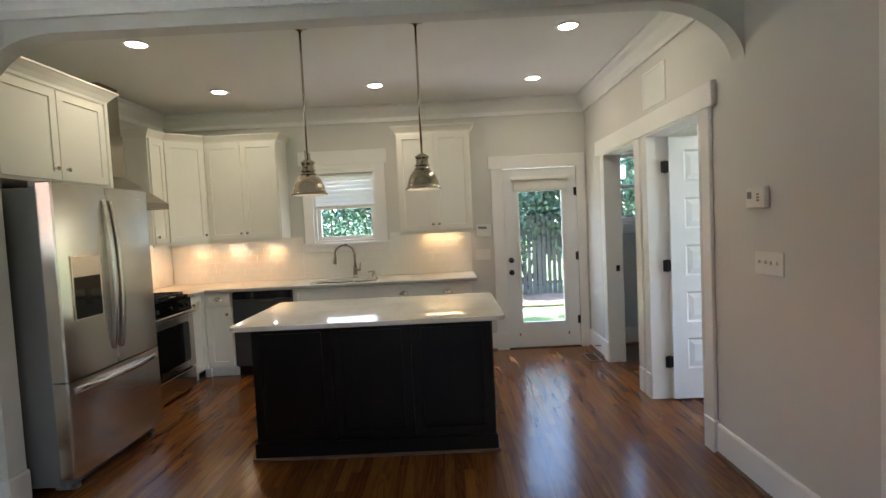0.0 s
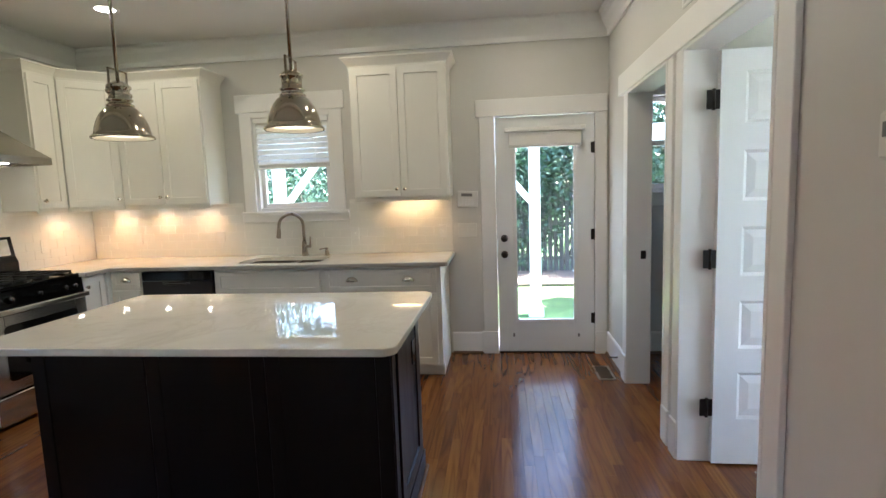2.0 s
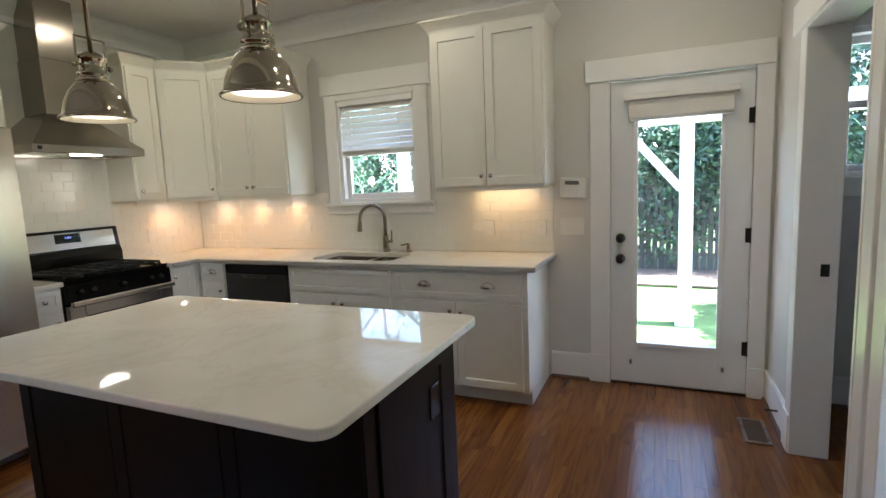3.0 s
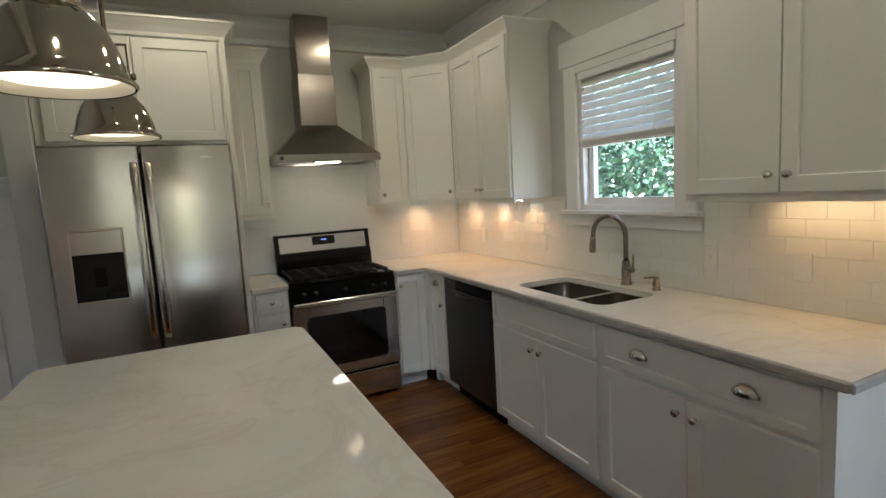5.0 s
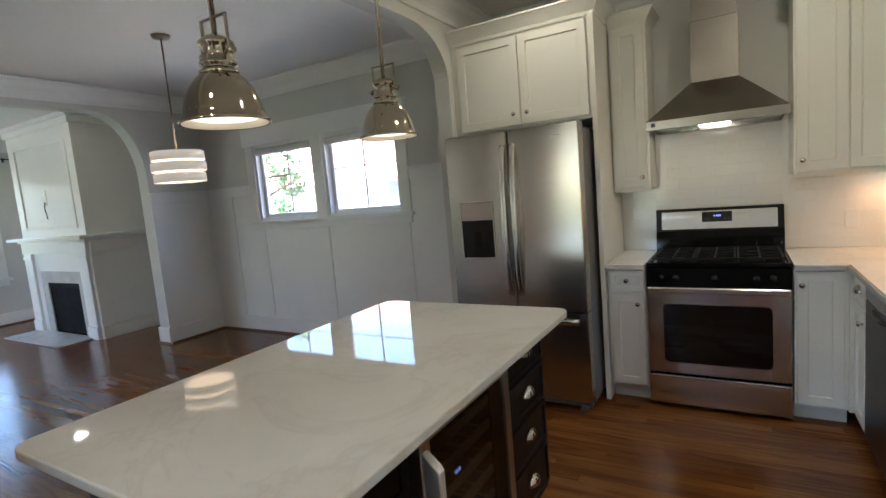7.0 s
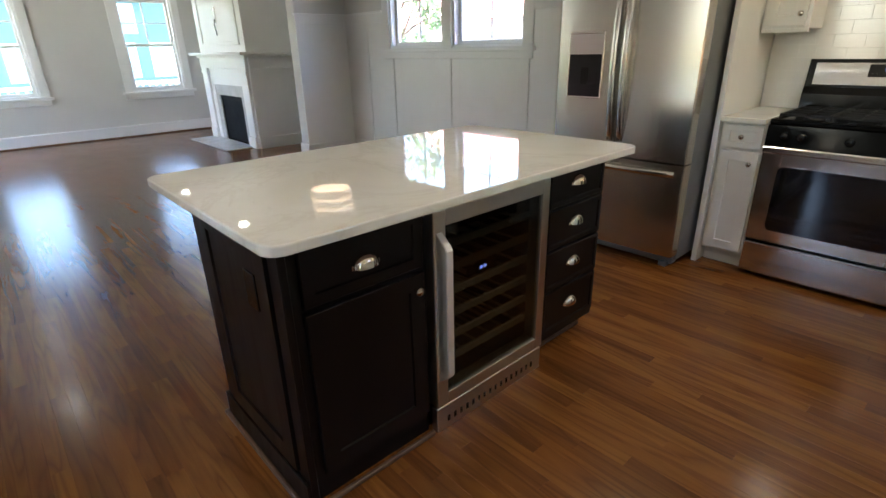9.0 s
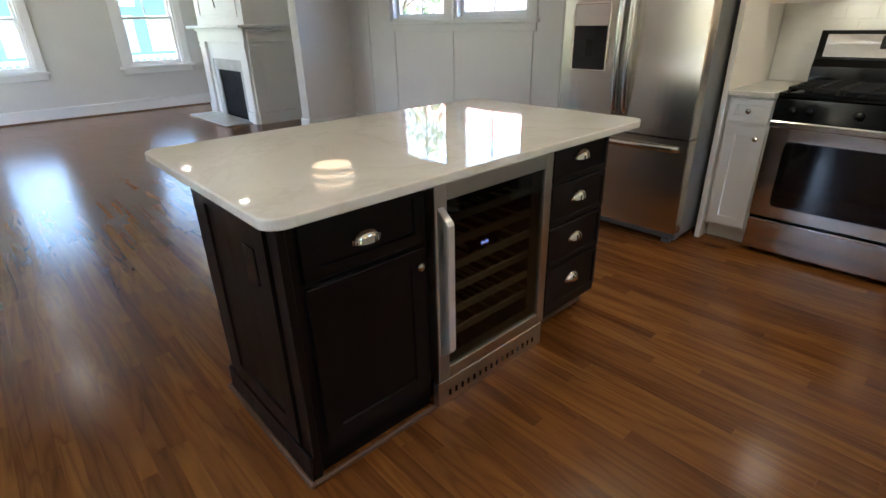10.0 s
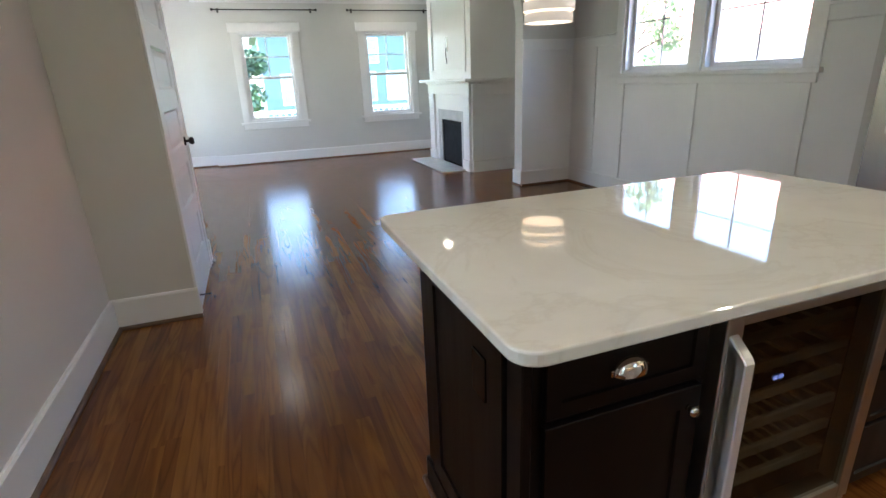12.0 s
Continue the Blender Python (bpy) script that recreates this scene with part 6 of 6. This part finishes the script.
# front porch rail and the houses across and beside
fpz = -0.12
setting("front_porch", boxes((-3.2, YF - 2.4, -0.75, 3.2, YF - 0.31, fpz)), M_DECK, "front porch floor")
rail = thing("porch_railing", "white porch railing with square balusters", "railing", pose(0, YF - 2.2, fpz))
part("top_rail", bx(-3.1, -0.04, 0.86, 3.1, 0.04, 0.92, b=0.004), M_PORCHW, rail)
part("bottom_rail", bx(-3.1, -0.03, 0.10, 3.1, 0.03, 0.15, b=0.004), M_PORCHW, rail)
for k in range(48):
    x = -3.05 + k * 0.13
    part("baluster", bx(x - 0.016, -0.016, 0.15, x + 0.016, 0.016, 0.86), M_PORCHW, rail)
for x in (-3.1, -0.7, 3.05):
    part("post", bx(x - 0.07, -0.07, 0, x + 0.07, 0.07, 1.02, b=0.004), M_PORCHW, rail)


def house(name, label, x0, y0, x1, y1, z0, h, mat, faces, ridge="x", rise=0.38, cover=None):
    """A neighbouring house: clad walls with lap shadow lines, windows on named faces, gabled roof."""
    w, d = x1 - x0, y1 - y0
    hs = thing(name, label, "house", pose((x0 + x1) / 2, (y0 + y1) / 2, z0))
    part("wall", bx(-w / 2, -d / 2, 0, w / 2, d / 2, h), mat, hs)
    sd_ = bm_new()
    n = int(h / 0.18)
    for k in range(n):
        z = k * 0.18
        box(sd_, -w / 2 - 0.012, -d / 2 - 0.012, z, w / 2 + 0.012, d / 2 + 0.012, z + 0.02)
    part("siding_laps", sd_, mat, hs)
    rf = bm_new()
    if ridge == "x":
        prism(rf, [(-d / 2 - 0.4, h - 0.1), (d / 2 + 0.4, h - 0.1), (0, h + d * rise)], -w / 2 - 0.3, w / 2 + 0.3, "x")
    else:
        prism(rf, [(-w / 2 - 0.4, h - 0.1), (w / 2 + 0.4, h - 0.1), (0, h + w * rise)], -d / 2 - 0.3, d / 2 + 0.3, "y")
    part("roof", rf, cover or M_ROOF, hs)
    for face, u, z, ww, hh in faces:
        rot = {"S": 0, "E": 90, "N": 180, "W": 270}[face]
        off = {"S": (u, -d / 2), "N": (-u, d / 2), "E": (w / 2, u), "W": (-w / 2, -u)}[face]
        m = pose(off[0], off[1], z, 0, 0, rot)
        f = boxes((-ww / 2 - 0.09, -0.04, -0.09, -ww / 2, 0.01, hh + 0.09), (ww / 2, -0.04, -0.09, ww / 2 + 0.09, 0.01, hh + 0.09), (-ww / 2, -0.04, hh, ww / 2, 0.01, hh + 0.09), (-ww / 2, -0.05, -0.09, ww / 2, 0.01, 0), (-ww / 2, -0.03, hh / 2 - 0.02, ww / 2, 0.01, hh / 2 + 0.02))
        f.transform(m)
        wf = part("window", f, M_PORCHW, hs)
        g = bx(-ww / 2, -0.022, 0, ww / 2, -0.016, hh)
        g.transform(m)
        part("pane", g, M_PANEGREY, wf)
    return hs


house("house", "blue-grey clapboard house across the street", -9.0, -34, 0.0, -26, -0.6, 4.6, M_BLUESIDE, [("N", u, z, 1.0, 1.5) for u in (-3, -1.2, 1.2, 3) for z in (0.9,)] + [("N", u, 3.0, 0.9, 1.2) for u in (-1.5, 1.5)], "y")
house("house", "white clapboard house with a low red tile roof", -13.6, -7.0, -7.4, 9.0, -0.6, 2.55, M_SIDING, [("E", u, 1.0, 0.9, 1.4) for u in (-6.0, -2.1, 5.0)], "y", 0.30, M_BRICK)
tree(-5.7, -3.6, -0.55, 3.6, 1.0, 25, 2000, 0.07, M_LEAFPALE, "slight pale-leaved tree between the houses")
tree(3.6, -13.5, -0.55, 5.0, 1.8, 21, 6000)
tree(1.3, -12.0, -0.55, 2.6, 0.9, 22, 4000)
tree(-9, -13, -0.55, 6.5, 2.6, 24, 5000)

# ---- splashback tiles ----
TW, TH, TT = 0.150, 0.075, 0.0026
def tile_mesh(w):
    me = bpy.data.meshes.new("tile")
    bm = bx(0.0006, -TT, 0.0006, w - 0.0006, 0, TH - 0.0006, b=0.0010)
    bm.to_mesh(me)
    bm.free()
    me.materials.append(M_TILE)
    return me


cache = {}
def tiled(parent_name, label, m, spans):
    """Running bond of tiles over spans (x0, x1, z0, z1) on a grout bed."""
    bed = bm_new()
    for x0, x1, z0, z1 in spans:
        box(bed, x0, -0.004, z0, x1, -0.0005, z1)
    par = setting(parent_name, bed, M_GROUT, label)
    par.matrix_world = m
    for x0, x1, z0, z1 in spans:
        rows = int(math.floor((z1 - z0) / TH + 0.2))
        for j in range(rows):
            x = x0 - (TW / 2 if j % 2 else 0)
            while x < x1 - 0.004:
                a, c = max(x, x0), min(x + TW, x1)
                w = round(c - a, 3)
                if w > 0.012:
                    if w not in cache:
                        cache[w] = tile_mesh(w)
                    o = new("tile", cache[w])
                    o.parent = par
                    o.matrix_local = pose(a, -0.004, z0 + j * TH, random.uniform(-0.25, 0.25), 0, random.uniform(-0.2, 0.2))
                x += TW
    return par


tiled("splashback_back", "white glazed subway tile behind the sink run", pose(XL, YB, 0), [(0.012, -1.37 - XL, 0.921, 1.405), (-1.37 - XL, -0.37 - XL, 0.921, 1.224), (-0.37 - XL, 0.545 - XL, 0.921, 1.405)])
tiled("splashback_range", "white glazed subway tile behind the range", pose(XL, 0, 0, 0, 0, 90), [(3.895, 4.137, 0.921, 1.385), (4.137, 4.93, 0.90, 1.745), (4.93, YB - 0.013, 0.921, 1.400)])

# ---- floor boards ----
BW = 0.0572
setting("subfloor", boxes((XL - 0.01, YF - 0.2, -0.06, XE, YB + 0.02, -0.021)), M_SUBFLOOR, "dark gap below the floor boards")
fl_main = setting("floor", boxes((XL, YF - 0.16, -0.021, XL + 0.02, YB, -0.0205)), M_SUBFLOOR, "dark-stained oak strip floor, satin varnish")
board_cache = {}
def board(ln):
    if ln not in board_cache:
        me = bpy.data.meshes.new("plank")
        bm = bx(0.0001, 0.0002, -0.02, BW - 0.0001, ln - 0.0002, 0, b=0.0004)
        bm.to_mesh(me)
        bm.free()
        me.materials.append(M_FLOOR)
        board_cache[ln] = me
    return board_cache[ln]


rb = random.Random(9)
lengths = [0.6, 0.8, 1.0, 1.2, 1.4]
verts, faces, made = [], [], 0
nx = int((XE - XL) / BW) + 1
for i in range(nx):
    x = XL + i * BW
    y = YF - 0.16 - rb.uniform(0, 1.0)
    yend = YB + 0.0
    if x > 2.9:
        y = max(y, 0.0)
    while y < yend:
        ln = rb.choice(lengths)
        if y + ln > yend:
            ln = round(yend - y, 2)
            if ln < 0.03:
                break
        if -1.9 < x < 1.8 and y > 3.2 and made < 300:
            o = new("plank", board(ln))
            o.parent = fl_main
            o.location = (x, y, rb.uniform(-0.00015, 0.0))
            made += 1
        else:
            z = rb.uniform(-0.0001, 0.0)
            b0 = len(verts)
            g = 0.0002
            for xx, yy in ((x + g, y + g), (x + BW - g, y + g), (x + BW - g, y + ln - g), (x + g, y + ln - g)):
                verts.append((xx, yy, z))
            for xx, yy in ((x, y), (x + BW, y), (x + BW, y + ln), (x, y + ln)):
                verts.append((xx, yy, z - 0.0008))
            faces.append((b0, b0 + 1, b0 + 2, b0 + 3))
            for k in range(4):
                faces.append((b0 + k, b0 + 4 + k, b0 + 4 + (k + 1) % 4, b0 + (k + 1) % 4))
        y += ln
fb = bpy.data.meshes.new("floor_boards")
fb.from_pydata(verts, [], faces)
fb.materials.append(M_FLOORS)
fbo = new("floor_boards", fb)
fbo.parent = fl_main
tagged(fbo, "the remaining oak floor boards", kind="stuff")
